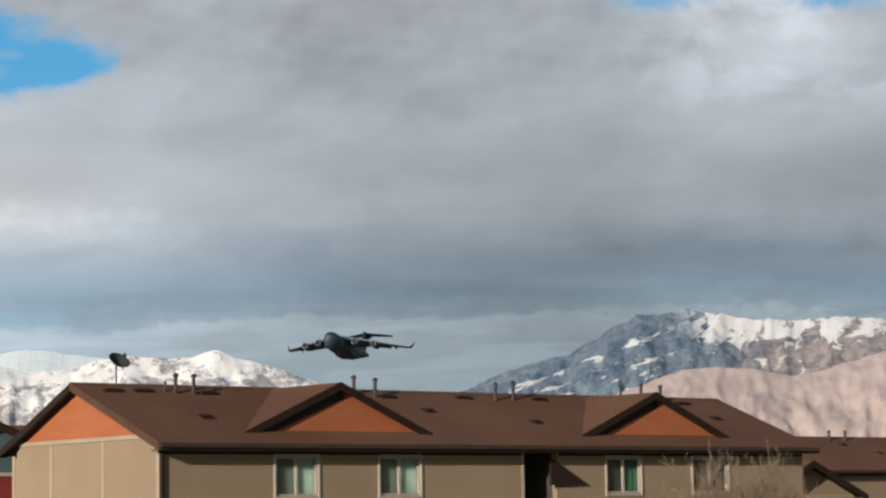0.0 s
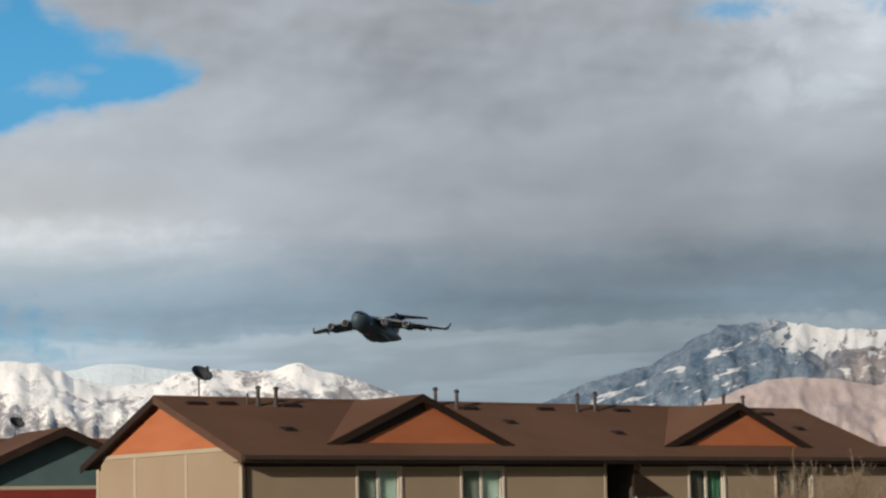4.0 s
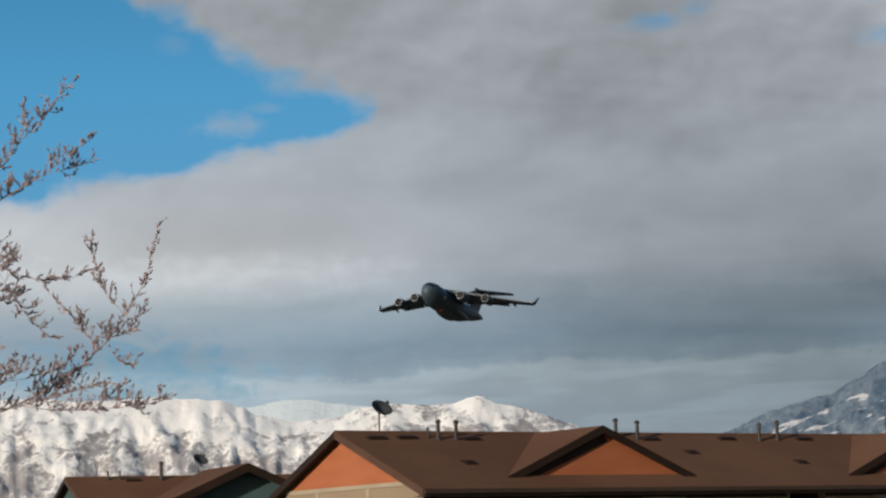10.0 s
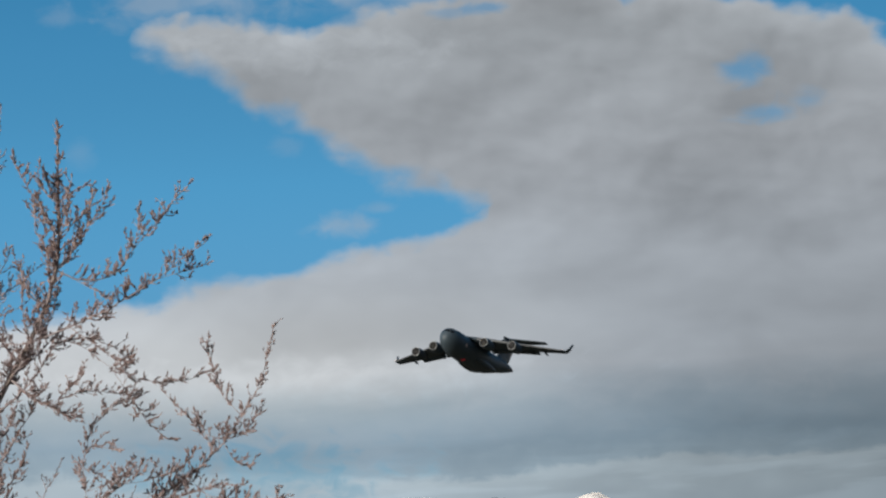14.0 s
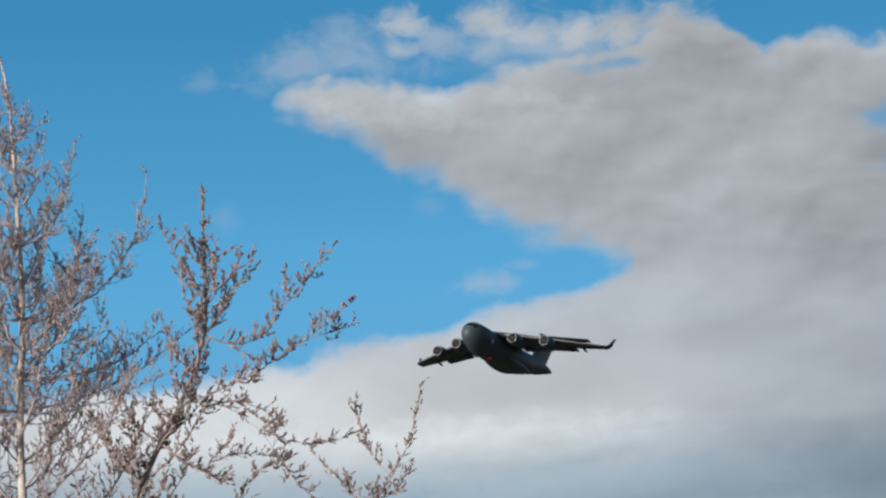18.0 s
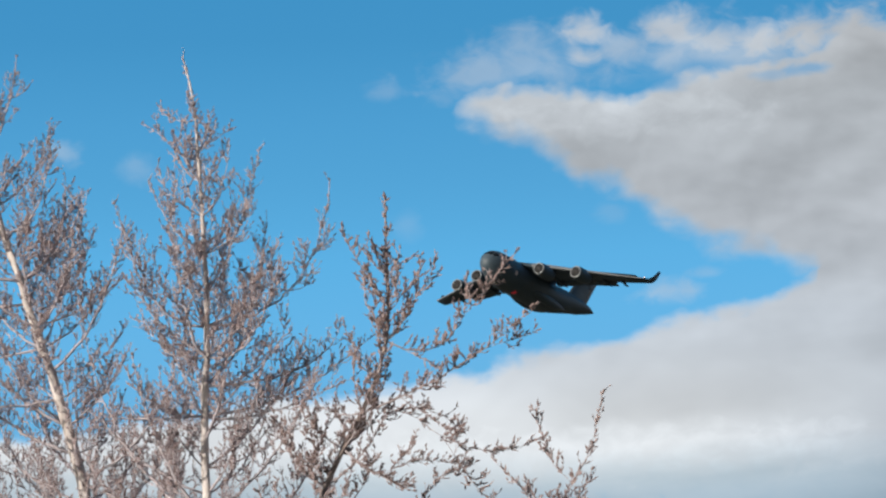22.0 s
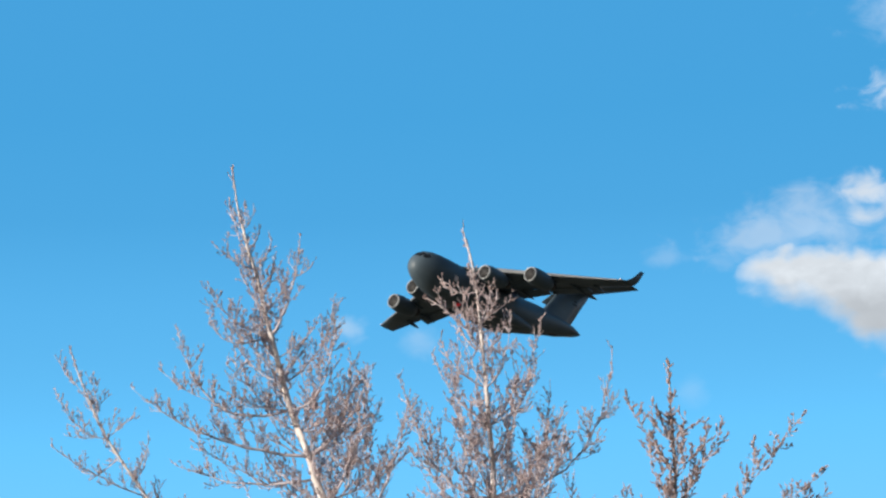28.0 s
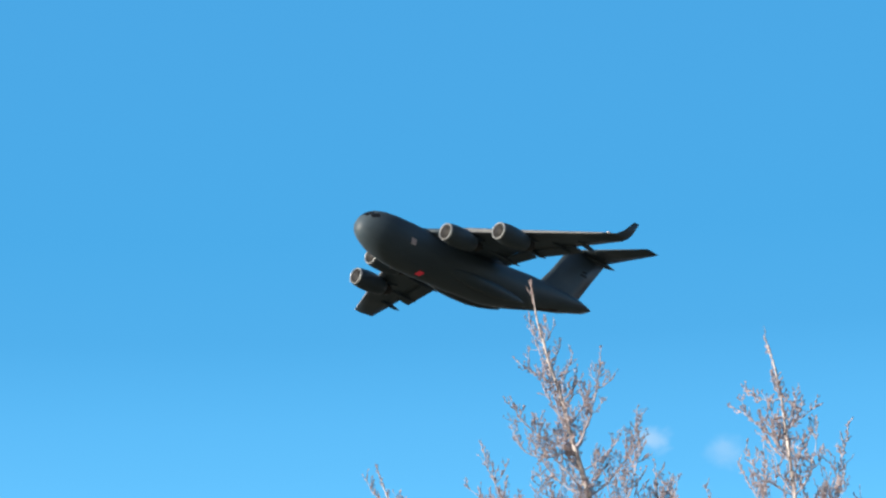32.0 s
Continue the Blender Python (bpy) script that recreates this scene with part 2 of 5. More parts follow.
def cloudy_sky():
    """The far sky: clear blue that pales downward, a broad grey bank of cloud with a blue wedge in it, and a few puffs."""
    n = Nodes("cloudy_sky")
    sep = n.add("SeparateXYZ")
    n.put(sep.inputs[0], n.coords())
    x, y, z = sep.outputs
    deg = 57.29578
    az = n.math("MULTIPLY", n.math("ARCTAN2", x, y), deg)
    flat = n.math("SQRT", n.math("ADD", n.math("MULTIPLY", x, x), n.math("MULTIPLY", y, y)))
    el = n.math("MULTIPLY", n.math("ARCTAN2", z, flat), deg)
    comb = n.add("CombineXYZ", X=az, Y=el, Z=0.0)
    co = comb.outputs[0]
    wide = n.stretch(co, 0.7, 1.25, 1)
    n1 = n.noise(n.stretch(co, 0.8, 1.1, 1), 0.55, 5, 0.52, 0.3)
    n4 = n.noise(n.stretch(co, 0.8, 1.2, 1), 1.7, 4, 0.55, 0.6)
    n5 = n.noise(n.stretch(co, 0.75, 1.2, 1), 4.2, 4, 0.6, 0.4)
    n6 = n.noise(n.stretch(co, 0.85, 1.1, 1), 1.25, 2, 0.45, 0.2)
    n2 = n.noise(wide, 0.34, 3, 0.5, 0.35)
    n3 = n.noise(n.stretch(co, 0.28, 1.2, 1), 0.42, 4, 0.5, 0.3)

    def around(x, much):
        return n.math("MULTIPLY", n.math("SUBTRACT", x, 0.5), much)

    ragged = n.math("ADD", around(n1, 0.7), n.math("ADD", around(n6, 0.9), around(n5, 0.2)))
    elw = n.math("ADD", el, ragged)

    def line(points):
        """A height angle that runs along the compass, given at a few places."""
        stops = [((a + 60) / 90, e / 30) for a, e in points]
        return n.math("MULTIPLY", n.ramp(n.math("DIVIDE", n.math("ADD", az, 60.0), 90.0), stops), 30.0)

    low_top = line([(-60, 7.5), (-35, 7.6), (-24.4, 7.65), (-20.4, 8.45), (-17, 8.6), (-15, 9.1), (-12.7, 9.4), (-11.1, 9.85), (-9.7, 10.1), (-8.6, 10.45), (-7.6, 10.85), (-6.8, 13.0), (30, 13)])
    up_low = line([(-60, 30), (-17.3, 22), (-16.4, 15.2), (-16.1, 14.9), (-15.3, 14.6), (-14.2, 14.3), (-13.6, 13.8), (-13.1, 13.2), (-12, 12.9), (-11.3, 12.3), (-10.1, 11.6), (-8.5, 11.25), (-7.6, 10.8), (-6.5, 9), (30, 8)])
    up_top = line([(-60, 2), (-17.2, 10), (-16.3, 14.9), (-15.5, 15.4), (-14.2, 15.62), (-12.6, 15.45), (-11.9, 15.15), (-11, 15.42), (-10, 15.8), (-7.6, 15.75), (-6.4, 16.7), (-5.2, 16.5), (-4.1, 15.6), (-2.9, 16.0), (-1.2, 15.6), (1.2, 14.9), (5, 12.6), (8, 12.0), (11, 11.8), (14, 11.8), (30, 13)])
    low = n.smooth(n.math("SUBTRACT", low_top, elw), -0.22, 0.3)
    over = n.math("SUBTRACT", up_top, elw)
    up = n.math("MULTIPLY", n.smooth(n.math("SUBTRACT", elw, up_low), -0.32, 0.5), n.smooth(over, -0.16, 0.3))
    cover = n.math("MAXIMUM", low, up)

    def puff(a, e, ra, re, much):
        da = n.math("DIVIDE", n.math("SUBTRACT", az, a), ra)
        de = n.math("DIVIDE", n.math("SUBTRACT", el, e), re)
        r = n.math("ADD", n.math("MULTIPLY", da, da), n.math("MULTIPLY", de, de))
        r = n.math("ADD", r, n.math("MULTIPLY", n.math("SUBTRACT", n4, 0.5), 7.0))
        return n.math("MULTIPLY", n.smooth(r, 2.0, -1.2), much)

    def lump(a, e, ra, re, much, soft=1.0):
        """A rounded head of cloud with an uneven rim."""
        da = n.math("DIVIDE", n.math("SUBTRACT", az, a), ra)
        de = n.math("DIVIDE", n.math("SUBTRACT", el, e), re)
        r = n.math("SQRT", n.math("ADD", n.math("MULTIPLY", da, da), n.math("MULTIPLY", de, de)))
        r = n.math("ADD", r, n.math("ADD", around(n4, 2.1), around(n1, 1.9)))
        return n.math("MULTIPLY", n.smooth(r, 1.0 + 0.3 * soft, 1.0 - 0.55 * soft), much)

    for a, e, ra, re, much in ((-17.75, 15.55, 0.45, 0.2, 0.16), (-25.6, 14.2, 0.42, 0.28, 0.34), (-23.9, 13.9, 0.4, 0.28, 0.2), (-17.35, 12.4, 0.35, 0.3, 0.12), (-11.1, 19.05, 1.2, 0.45, 0.85), (-11.6, 20.9, 1.4, 0.5, 0.22), (-9.2, 21.2, 1.2, 0.4, 0.2), (-11.2, 10.6, 0.8, 0.3, 0.42), (-10.2, 10.95, 0.5, 0.14, 0.2), (-12.4, 12.5, 0.4, 0.2, 0.12),
                               (-14.0, 16.0, 2.2, 0.75, 0.36), (-9.0, 16.1, 2.6, 0.7, 0.55), (-15.3, 16.0, 0.75, 0.5, 0.4), (-14.3, 16.5, 0.7, 0.4, 0.34), (-12.8, 16.75, 0.62, 0.36, 0.82), (-13.0, 16.15, 0.6, 0.34, 0.7), (-11.9, 16.3, 0.7, 0.5, 0.5), (-10.6, 16.72, 0.75, 0.42, 0.86), (-9.6, 16.3, 0.8, 0.36, 0.8), (-8.7, 16.3, 0.85, 0.5, 0.93), (-7.5, 16.3, 0.8, 0.6, 0.95), (-6.4, 16.3, 0.9, 0.6, 1.0)):
        cover = n.math("MAXIMUM", cover, lump(a, e, ra, re, much, 1.75))
    hole = puff(-13.4, 4.75, 3.0, 0.75, 0.75)
    for a, e, ra, re, much in ((-11.1, 15.5, 0.7, 0.2, 0.75), (-10.0, 15.78, 0.6, 0.17, 0.6), (-8.5, 15.5, 0.45, 0.1, 0.4), (-7.5, 15.55, 0.5, 0.12, 0.6), (-1.3, 13.75, 0.5, 0.3, 0.7), (-0.7, 12.72, 0.7, 0.2, 0.55), (0.2, 12.95, 0.5, 0.25, 0.4), (5.4, 12.1, 1.0, 0.25, 0.7), (9.4, 12.0, 1.5, 0.28, 0.85)):
        hole = n.math("MAXIMUM", hole, lump(a, e, ra, re, much, 1.8))
    cover = n.math("MULTIPLY", cover, n.math("SUBTRACT", 1.0, hole))
    # colours
    blue = n.ramp(n.math("DIVIDE", el, 40.0), [(0.0, (0.34, 0.52, 0.64)), (0.11, (0.20, 0.42, 0.56)), (0.19, (0.16, 0.48, 0.80)), (0.29, (0.125, 0.50, 0.89)), (0.37, (0.094, 0.425, 0.80)), (0.42, (0.07, 0.365, 0.715)), (0.48, (0.06, 0.345, 0.69)), (1.0, (0.055, 0.28, 0.6))])
    pale = n.math("ADD", 0.72, n.math("MULTIPLY", n.smooth(el, 14.0, 9.0), 0.12))
    pale = n.math("MAXIMUM", pale, n.smooth(el, 7.0, 4.5))
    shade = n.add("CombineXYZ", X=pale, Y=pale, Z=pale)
    blue = n.mix(1.0, blue, shade.outputs[0], "MULTIPLY")
    layer = n.math("ADD", el, n.math("MULTIPLY", n.smooth(el, 8.0, 5.5), n.math("ADD", n.math("MULTIPLY", n.math("SUBTRACT", n4, 0.5), 0.7), n.math("MULTIPLY", n.math("SUBTRACT", n3, 0.5), 2.2))))
    body = n.ramp(n.math("DIVIDE", layer, 20.0), [(0.0, (0.285, 0.345, 0.39)), (0.19, (0.275, 0.335, 0.38)), (0.232, (0.30, 0.36, 0.40)), (0.242, (0.215, 0.28, 0.33)), (0.27, (0.178, 0.24, 0.293)), (0.31, (0.21, 0.262, 0.308)), (0.355, (0.31, 0.343, 0.38)), (0.5, (0.315, 0.345, 0.38)), (0.6, (0.32, 0.345, 0.375)), (0.75, (0.31, 0.335, 0.36)), (0.9, (0.36, 0.375, 0.395)), (1.0, (0.41, 0.43, 0.45))])
    light = n.math("ADD", n.math("MULTIPLY", n.math("SUBTRACT", n2, 0.5), 0.7), n.math("MULTIPLY", n.math("SUBTRACT", n3, 0.5), 0.5))
    lumps = n.math("ADD", n.math("MULTIPLY", n.math("SUBTRACT", n1, 0.5), 0.42), n.math("MULTIPLY", n.math("SUBTRACT", n4, 0.5), 0.07))
    light = n.math("ADD", light, n.math("MULTIPLY", lumps, n.smooth(el, 8.0, 11.0)))
    glow = n.math("ADD", 1.0, light)
    leftward = n.smooth(az, 1.0, -12.0)
    glow = n.math("ADD", glow, n.math("MULTIPLY", leftward, n.math("ADD", 0.28, n.math("MULTIPLY", n.smooth(el, 11.5, 9.5), 0.38))))
    glow = n.math("ADD", glow, n.math("MULTIPLY", n.math("MULTIPLY", n.smooth(az, -10.5, -17.0), n.smooth(el, 9.8, 7.8)), n.math("MULTIPLY", n.smooth(el, 4.6, 6.4), 0.36)))
    streak = n.math("ADD", puff(-14.0, 7.0, 7.0, 0.5, 0.25), puff(-12.0, 14.7, 3.5, 0.45, 0.22))
    glow = n.math("ADD", glow, streak)
    wisp = n.noise(n.stretch(co, 0.33, 2.6, 1), 0.8, 4, 0.5, 0.3)
    band = n.math("MULTIPLY", n.smooth(el, 2.6, 3.6), n.smooth(el, 6.2, 4.2))
    glow = n.math("ADD", glow, n.math("MULTIPLY", n.math("MULTIPLY", n.smooth(wisp, 0.46, 0.64), band), 0.16))
    glow = n.math("ADD", glow, n.math("MULTIPLY", n.math("MULTIPLY", n.smooth(az, -8.0, 4.0), n.smooth(el, 6.5, 10.0)), 0.3))
    def brighter(a, e, ra, re, much):
        """A broad soft patch of thinner, brighter cloud."""
        da = n.math("DIVIDE", n.math("SUBTRACT", az, a), ra)
        de = n.math("DIVIDE", n.math("SUBTRACT", el, e), re)
        r = n.math("ADD", n.math("ADD", n.math("MULTIPLY", da, da), n.math("MULTIPLY", de, de)), around(n2, 2.0))
        return n.math("MULTIPLY", n.smooth(r, 1.5, 0.0), much)

    # relief of the billows, lit from the upper left, and the bright heads along the bank's upper rim
    shift = n.add("VectorMath")
    n.put(shift.inputs[0], n.stretch(co, 0.8, 1.15, 1))
    shift.inputs[1].default_value = (-0.16, 0.26, 0.0)
    relief = n.math("SUBTRACT", n.noise(n.stretch(co, 0.8, 1.15, 1), 0.8, 2.5, 0.45, 0.3), n.noise(shift.outputs[0], 0.8, 2.5, 0.45, 0.3))
    glow = n.math("ADD", glow, n.math("MULTIPLY", relief, n.math("ADD", 0.12, n.math("MULTIPLY", n.smooth(el, 8.0, 12.0), 0.42))))
    glow = n.math("ADD", glow, n.math("MULTIPLY", n.math("MULTIPLY", n.smooth(over, 1.1, 0.0), n.smooth(el, 10.5, 12.5)), 0.2))
    glow = n.math("ADD", glow, n.math("ADD", n.math("ADD", brighter(8.0, 9.7, 3.2, 1.2, 0.2), brighter(8.0, 5.3, 3.8, 0.8, 0.22)), n.math("ADD", brighter(-2.5, 7.5, 5.5, 1.5, 0.08), brighter(8.4, 11.0, 2.2, 0.8, 0.42))))
    glow = n.math("ADD", glow, n.math("ADD", brighter(-9.8, 6.5, 4.5, 1.1, 0.34), n.math("ADD", brighter(-6.0, 11.5, 2.5, 2.0, 0.12), brighter(-4.5, 5.8, 4.5, 0.9, 0.1))))
    glow = n.math("ADD", glow, n.math("MULTIPLY", n.math("MULTIPLY", n.smooth(az, 3.5, 7.0), n.smooth(el, 9.0, 10.3)), n.math("MULTIPLY", n.smooth(n1, 0.44, 0.6), 0.32)))
    thin = n.math("MULTIPLY", n.math("SUBTRACT", 1.0, cover), 0.25)
    glow = n.math("ADD", glow, thin)
    scale = n.add("CombineXYZ", X=glow, Y=glow, Z=glow)
    cloud = n.mix(1.0, body, scale.outputs[0], "MULTIPLY")
    warm = n.math("MULTIPLY", n.math("MULTIPLY", n.smooth(az, -3.0, -12.0), n.math("MULTIPLY", n.smooth(el, 5.2, 6.6), n.smooth(el, 10.0, 7.4))), 0.85)
    cloud = n.mix(warm, cloud, n.mix(1.0, cloud, (1.05, 0.99, 0.92, 1.0), "MULTIPLY"))
    colour = n.mix(cover, blue, cloud)
    emit = n.add("Emission", Color=colour, Strength=1.0)
    n.tree.links.new(emit.outputs[0], n.out.inputs["Surface"])
    return n.mat


M_SKY = cloudy_sky()


# ---------- building blocks ----------
def thing(name, label, category, m=None, group="", kind=""):
    ob = new(name)
    ob.empty_display_size = 0.2
    if m is not None:
        ob.matrix_basis = m
    return tagged(ob, label, category, group, kind)


def part(name, bm, material, parent, label="", smooth=False, kind=""):
    """Links a bmesh as one mesh object under a thing or part."""
    me = bpy.data.meshes.new(name)
    bm.normal_update()
    bm.to_mesh(me)
    bm.free()
    me.materials.append(material)
    if smooth:
        me.polygons.foreach_set("use_smooth", [True] * len(me.polygons))
    ob = new(name, me)
    ob.parent = parent
    return tagged(ob, label=label, kind=kind)


def raw(name, verts, faces, material, parent=None, label="", smooth=False, kind="", category=""):
    me = bpy.data.meshes.new(name)
    me.from_pydata(verts, [], faces)
    me.materials.append(material)
    if smooth:
        me.polygons.foreach_set("use_smooth", [True] * len(me.polygons))
    ob = new(name, me)
    ob.parent = parent
    return tagged(ob, label=label, kind=kind, category=category)


def box(bm, lo, hi, bevel=0.0, m=None):
    """A box from corner to corner, with broken edges where bevel is given."""
    c = [(a + b) / 2 for a, b in zip(lo, hi)]
    s = [abs(b - a) for a, b in zip(lo, hi)]
    got = bmesh.ops.create_cube(bm, size=1.0)["verts"]
    for v in got:
        v.co = Vector((c[0] + v.co.x * s[0], c[1] + v.co.y * s[1], c[2] + v.co.z * s[2]))
    if bevel:
        edges = {e for v in got for e in v.link_edges}
        got = bmesh.ops.bevel(bm, geom=list(edges), offset=bevel, segments=1, affect="EDGES")["verts"]
    if m is not None:
        bmesh.ops.transform(bm, matrix=m, verts=[v for v in set(got)])
    return bm


def boxed(lo, hi, bevel=0.0):
    return box(bmesh.new(), lo, hi, bevel)


def prism(outline, a, b, axis):
    """A flat outline (two numbers a corner) drawn out between a and b along an axis: 0 u, 1 v, 2 z."""
    bm = bmesh.new()
    order = {0: lambda p, d: (d, p[0], p[1]), 1: lambda p, d: (p[0], d, p[1]), 2: lambda p, d: (p[0], p[1], d)}[axis]
    ends = [[bm.verts.new(order(p, d)) for p in outline] for d in (a, b)]
    k = len(outline)
    bm.faces.new(ends[0])
    bm.faces.new(ends[1][::-1])
    for i in range(k):
        bm.faces.new((ends[0][i], ends[1][i], ends[1][(i + 1) % k], ends[0][(i + 1) % k]))
    bmesh.ops.recalc_face_normals(bm, faces=bm.faces)
    return bm


def slab(corners, thick):
    """A sloping board: four corners of its top, thickened downward square to itself."""
    bm = bmesh.new()
    n = (Vector(corners[1]) - Vector(corners[0])).cross(Vector(corners[2]) - Vector(corners[0])).normalized()
    if n.z < 0:
        n = -n
    top = [bm.verts.new(c) for c in corners]
    low = [bm.verts.new(Vector(c) - n * thick) for c in corners]
    bm.faces.new(top)
    bm.faces.new(low[::-1])
    for i in range(len(corners)):
        j = (i + 1) % len(corners)
        bm.faces.new((top[i], top[j], low[j], low[i]))
    bmesh.ops.recalc_face_normals(bm, faces=bm.faces)
    return bm


def tube(bm, points, radii, sides=8, capped=True):
    """A round limb along points, thick as radii say."""
    rings, pts = [], [Vector(p) for p in points]
    for i, p in enumerate(pts):
        d = (pts[min(i + 1, len(pts) - 1)] - pts[max(i - 1, 0)]).normalized()
        a = d.orthogonal().normalized() if abs(d.z) > 0.95 else d.cross(Vector((0, 0, 1))).normalized()
        b = d.cross(a)
        rings.append([bm.verts.new(p + (a * math.cos(t) + b * math.sin(t)) * radii[i]) for t in (2 * math.pi * k / sides for k in range(sides))])
    for r, q in zip(rings, rings[1:]):
        for k in range(sides):
            bm.faces.new((r[k], r[(k + 1) % sides], q[(k + 1) % sides], q[k]))
    if capped:
        bm.faces.new(rings[0][::-1])
        bm.faces.new(rings[-1])
    return bm


def loft(rings, closed_ends=True):
    """A skin over rings of equal numbers of points."""
    bm = bmesh.new()
    made = [[bm.verts.new(p) for p in ring] for ring in rings]
    k = len(made[0])
    for r, q in zip(made, made[1:]):
        for i in range(k):
            bm.faces.new((r[i], r[(i + 1) % k], q[(i + 1) % k], q[i]))
    if closed_ends:
        bm.faces.new(made[0][::-1])
        bm.faces.new(made[-1])
    bmesh.ops.recalc_face_normals(bm, faces=bm.faces)
    return bm


# ---------- ground, sky and distance ----------
def ground():
    k, rings = 64, (0.0, 60, 200, 800, 2500, 4650)
    verts, faces = [(0, 0, 0)], []
    for r in rings[1:]:
        verts += [(r * math.cos(2 * math.pi * i / k), r * math.sin(2 * math.pi * i / k), 0) for i in range(k)]
    faces += [(0, 1 + i, 1 + (i + 1) % k) for i in range(k)]
    for j in range(len(rings) - 2):
        a, b = 1 + j * k, 1 + (j + 1) * k
        faces += [(a + i, b + i, b + (i + 1) % k, a + (i + 1) % k) for i in range(k)]
    raw("ground", verts, faces, M_GRASS, label="flat dry winter grass ground of the valley", kind="structure", category="ground")


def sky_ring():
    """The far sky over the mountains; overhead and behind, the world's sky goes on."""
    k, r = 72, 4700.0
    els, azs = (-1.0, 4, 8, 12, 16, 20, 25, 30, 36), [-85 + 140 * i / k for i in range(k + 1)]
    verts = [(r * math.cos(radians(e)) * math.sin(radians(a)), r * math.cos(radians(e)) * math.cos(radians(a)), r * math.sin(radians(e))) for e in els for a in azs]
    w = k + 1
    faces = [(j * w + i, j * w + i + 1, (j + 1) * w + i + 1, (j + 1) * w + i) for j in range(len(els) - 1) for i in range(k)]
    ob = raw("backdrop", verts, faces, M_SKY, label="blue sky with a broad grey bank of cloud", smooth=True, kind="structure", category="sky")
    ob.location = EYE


def along(points, a):
    for (a0, e0), (a1, e1) in zip(points, points[1:]):
        if a0 <= a <= a1:
            s = (a - a0) / (a1 - a0)
            return e0 + (e1 - e0) * (s * s * (3 - 2 * s) * 0.5 + s * 0.5)
    return points[0][1] if a < points[0][0] else points[-1][1]


def mountain(name, label, points, far, deep, material, rugged, seed, steps=260, rows=45, lean=0.0, pieces=((0, "slope"),)):
    """A range whose skyline stands at the given angles, rising over its depth with ridges and gullies."""
    a0, a1 = points[0][0], points[-1][0]
    verts, faces = [], []
    for j in range(rows + 1):
        s = j / rows
        for i in range(steps + 1):
            a = a0 + (a1 - a0) * i / steps
            r = far + deep * s
            sx, sy = math.sin(radians(a)) * r, math.cos(radians(a)) * r
            crest = math.tan(radians(along(points, a))) * (far + deep * 0.8) + EYE.z
            shape = (s / 0.8) ** 0.9 if s <= 0.8 else max(0.0, 1 - (s - 0.8) / 0.2 * 0.8)
            p = Vector((a * 1.1 + seed + s * lean, s * 3.6, seed * 0.37))
            rid = (1 - abs(noise.noise(p * 1.0) * 2)) * 0.5 + (1 - abs(noise.noise(p * 2.7 + Vector((5, 1, 2))) * 2)) * 0.3 + (1 - abs(noise.noise(p * 6.5 + Vector((1, 8, 2))) * 2)) * 0.17 + (1 - abs(noise.noise(p * 15 + Vector((3, 4, 9))) * 2)) * 0.09
            env = min(1.0, s * 3) * (1 - 0.9 * min(1.0, (s / 0.8) ** 2) if s <= 0.8 else 0.1)
            z = crest * shape + (rid - 0.45) * rugged * env
            if s > 0.7:
                z += noise.noise(Vector((a * 6.0, seed, 3.3))) * rugged * 0.035 + noise.noise(Vector((a * 17.0, seed, 1.3))) * rugged * 0.02
            verts.append((sx, sy, max(z, -2.0) if s > 0 else -2.0))
    w = steps + 1
    hill = thing(name, label, "mountain")
    cuts = [a0] + [c for c, _ in pieces[1:]] + [a1]
    for (_, piece), lo, hi in zip(pieces, cuts, cuts[1:]):
        i0, i1 = round((lo - a0) / (a1 - a0) * steps), round((hi - a0) / (a1 - a0) * steps)
        k = i1 - i0 + 1
        crest = round(rows * 0.8)
        # the near slope, and behind its sharp crest the far side that falls away
        for name_here, j0, j1 in ((piece, 0, crest), ("far_side", crest, rows)):
            some = [verts[j * w + i] for j in range(j0, j1 + 1) for i in range(i0, i1 + 1)]
            faces = [(j * k + i, j * k + i + 1, (j + 1) * k + i + 1, (j + 1) * k + i) for j in range(j1 - j0) for i in range(k - 1)]
            raw(name_here, some, faces, material, hill, smooth=True)
    return hill


ground()
sky_ring()
mountain("mountain_range", "snow-covered mountain range with grey rock showing through",
         [(-48, 2.6), (-40, 3.6), (-33, 3.8), (-25, 4.1), (-20, 4.05), (-16.5, 4.22), (-15.5, 4.22), (-14.6, 4.16), (-13.5, 4.17), (-12.6, 4.2), (-11.5, 4.12), (-10.95, 3.95), (-10.6, 3.74), (-9.7, 3.56), (-8.8, 3.62), (-8.1, 3.84), (-7.3, 3.92), (-6.5, 3.88), (-5.95, 3.9), (-5.55, 4.03), (-5.3, 4.03), (-4.9, 3.84), (-4.25, 3.73), (-3.6, 3.47), (-3.3, 3.34), (-2, 2.8), (0, 2.1), (4, 1.0)],
         3700, 480, M_SNOW_RANGE, 50.0, 3.1, 640, 60, pieces=((0, "snowy_crest"), (-10.6, "low_saddle"), (-8.2, "rocky_shoulder")))
mountain("mountain_range", "pale snow ridge behind the nearer range, haze painted into its colour",
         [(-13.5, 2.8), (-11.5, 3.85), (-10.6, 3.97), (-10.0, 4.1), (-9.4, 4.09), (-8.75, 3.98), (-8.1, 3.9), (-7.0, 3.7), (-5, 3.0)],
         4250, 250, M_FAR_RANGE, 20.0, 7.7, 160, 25)
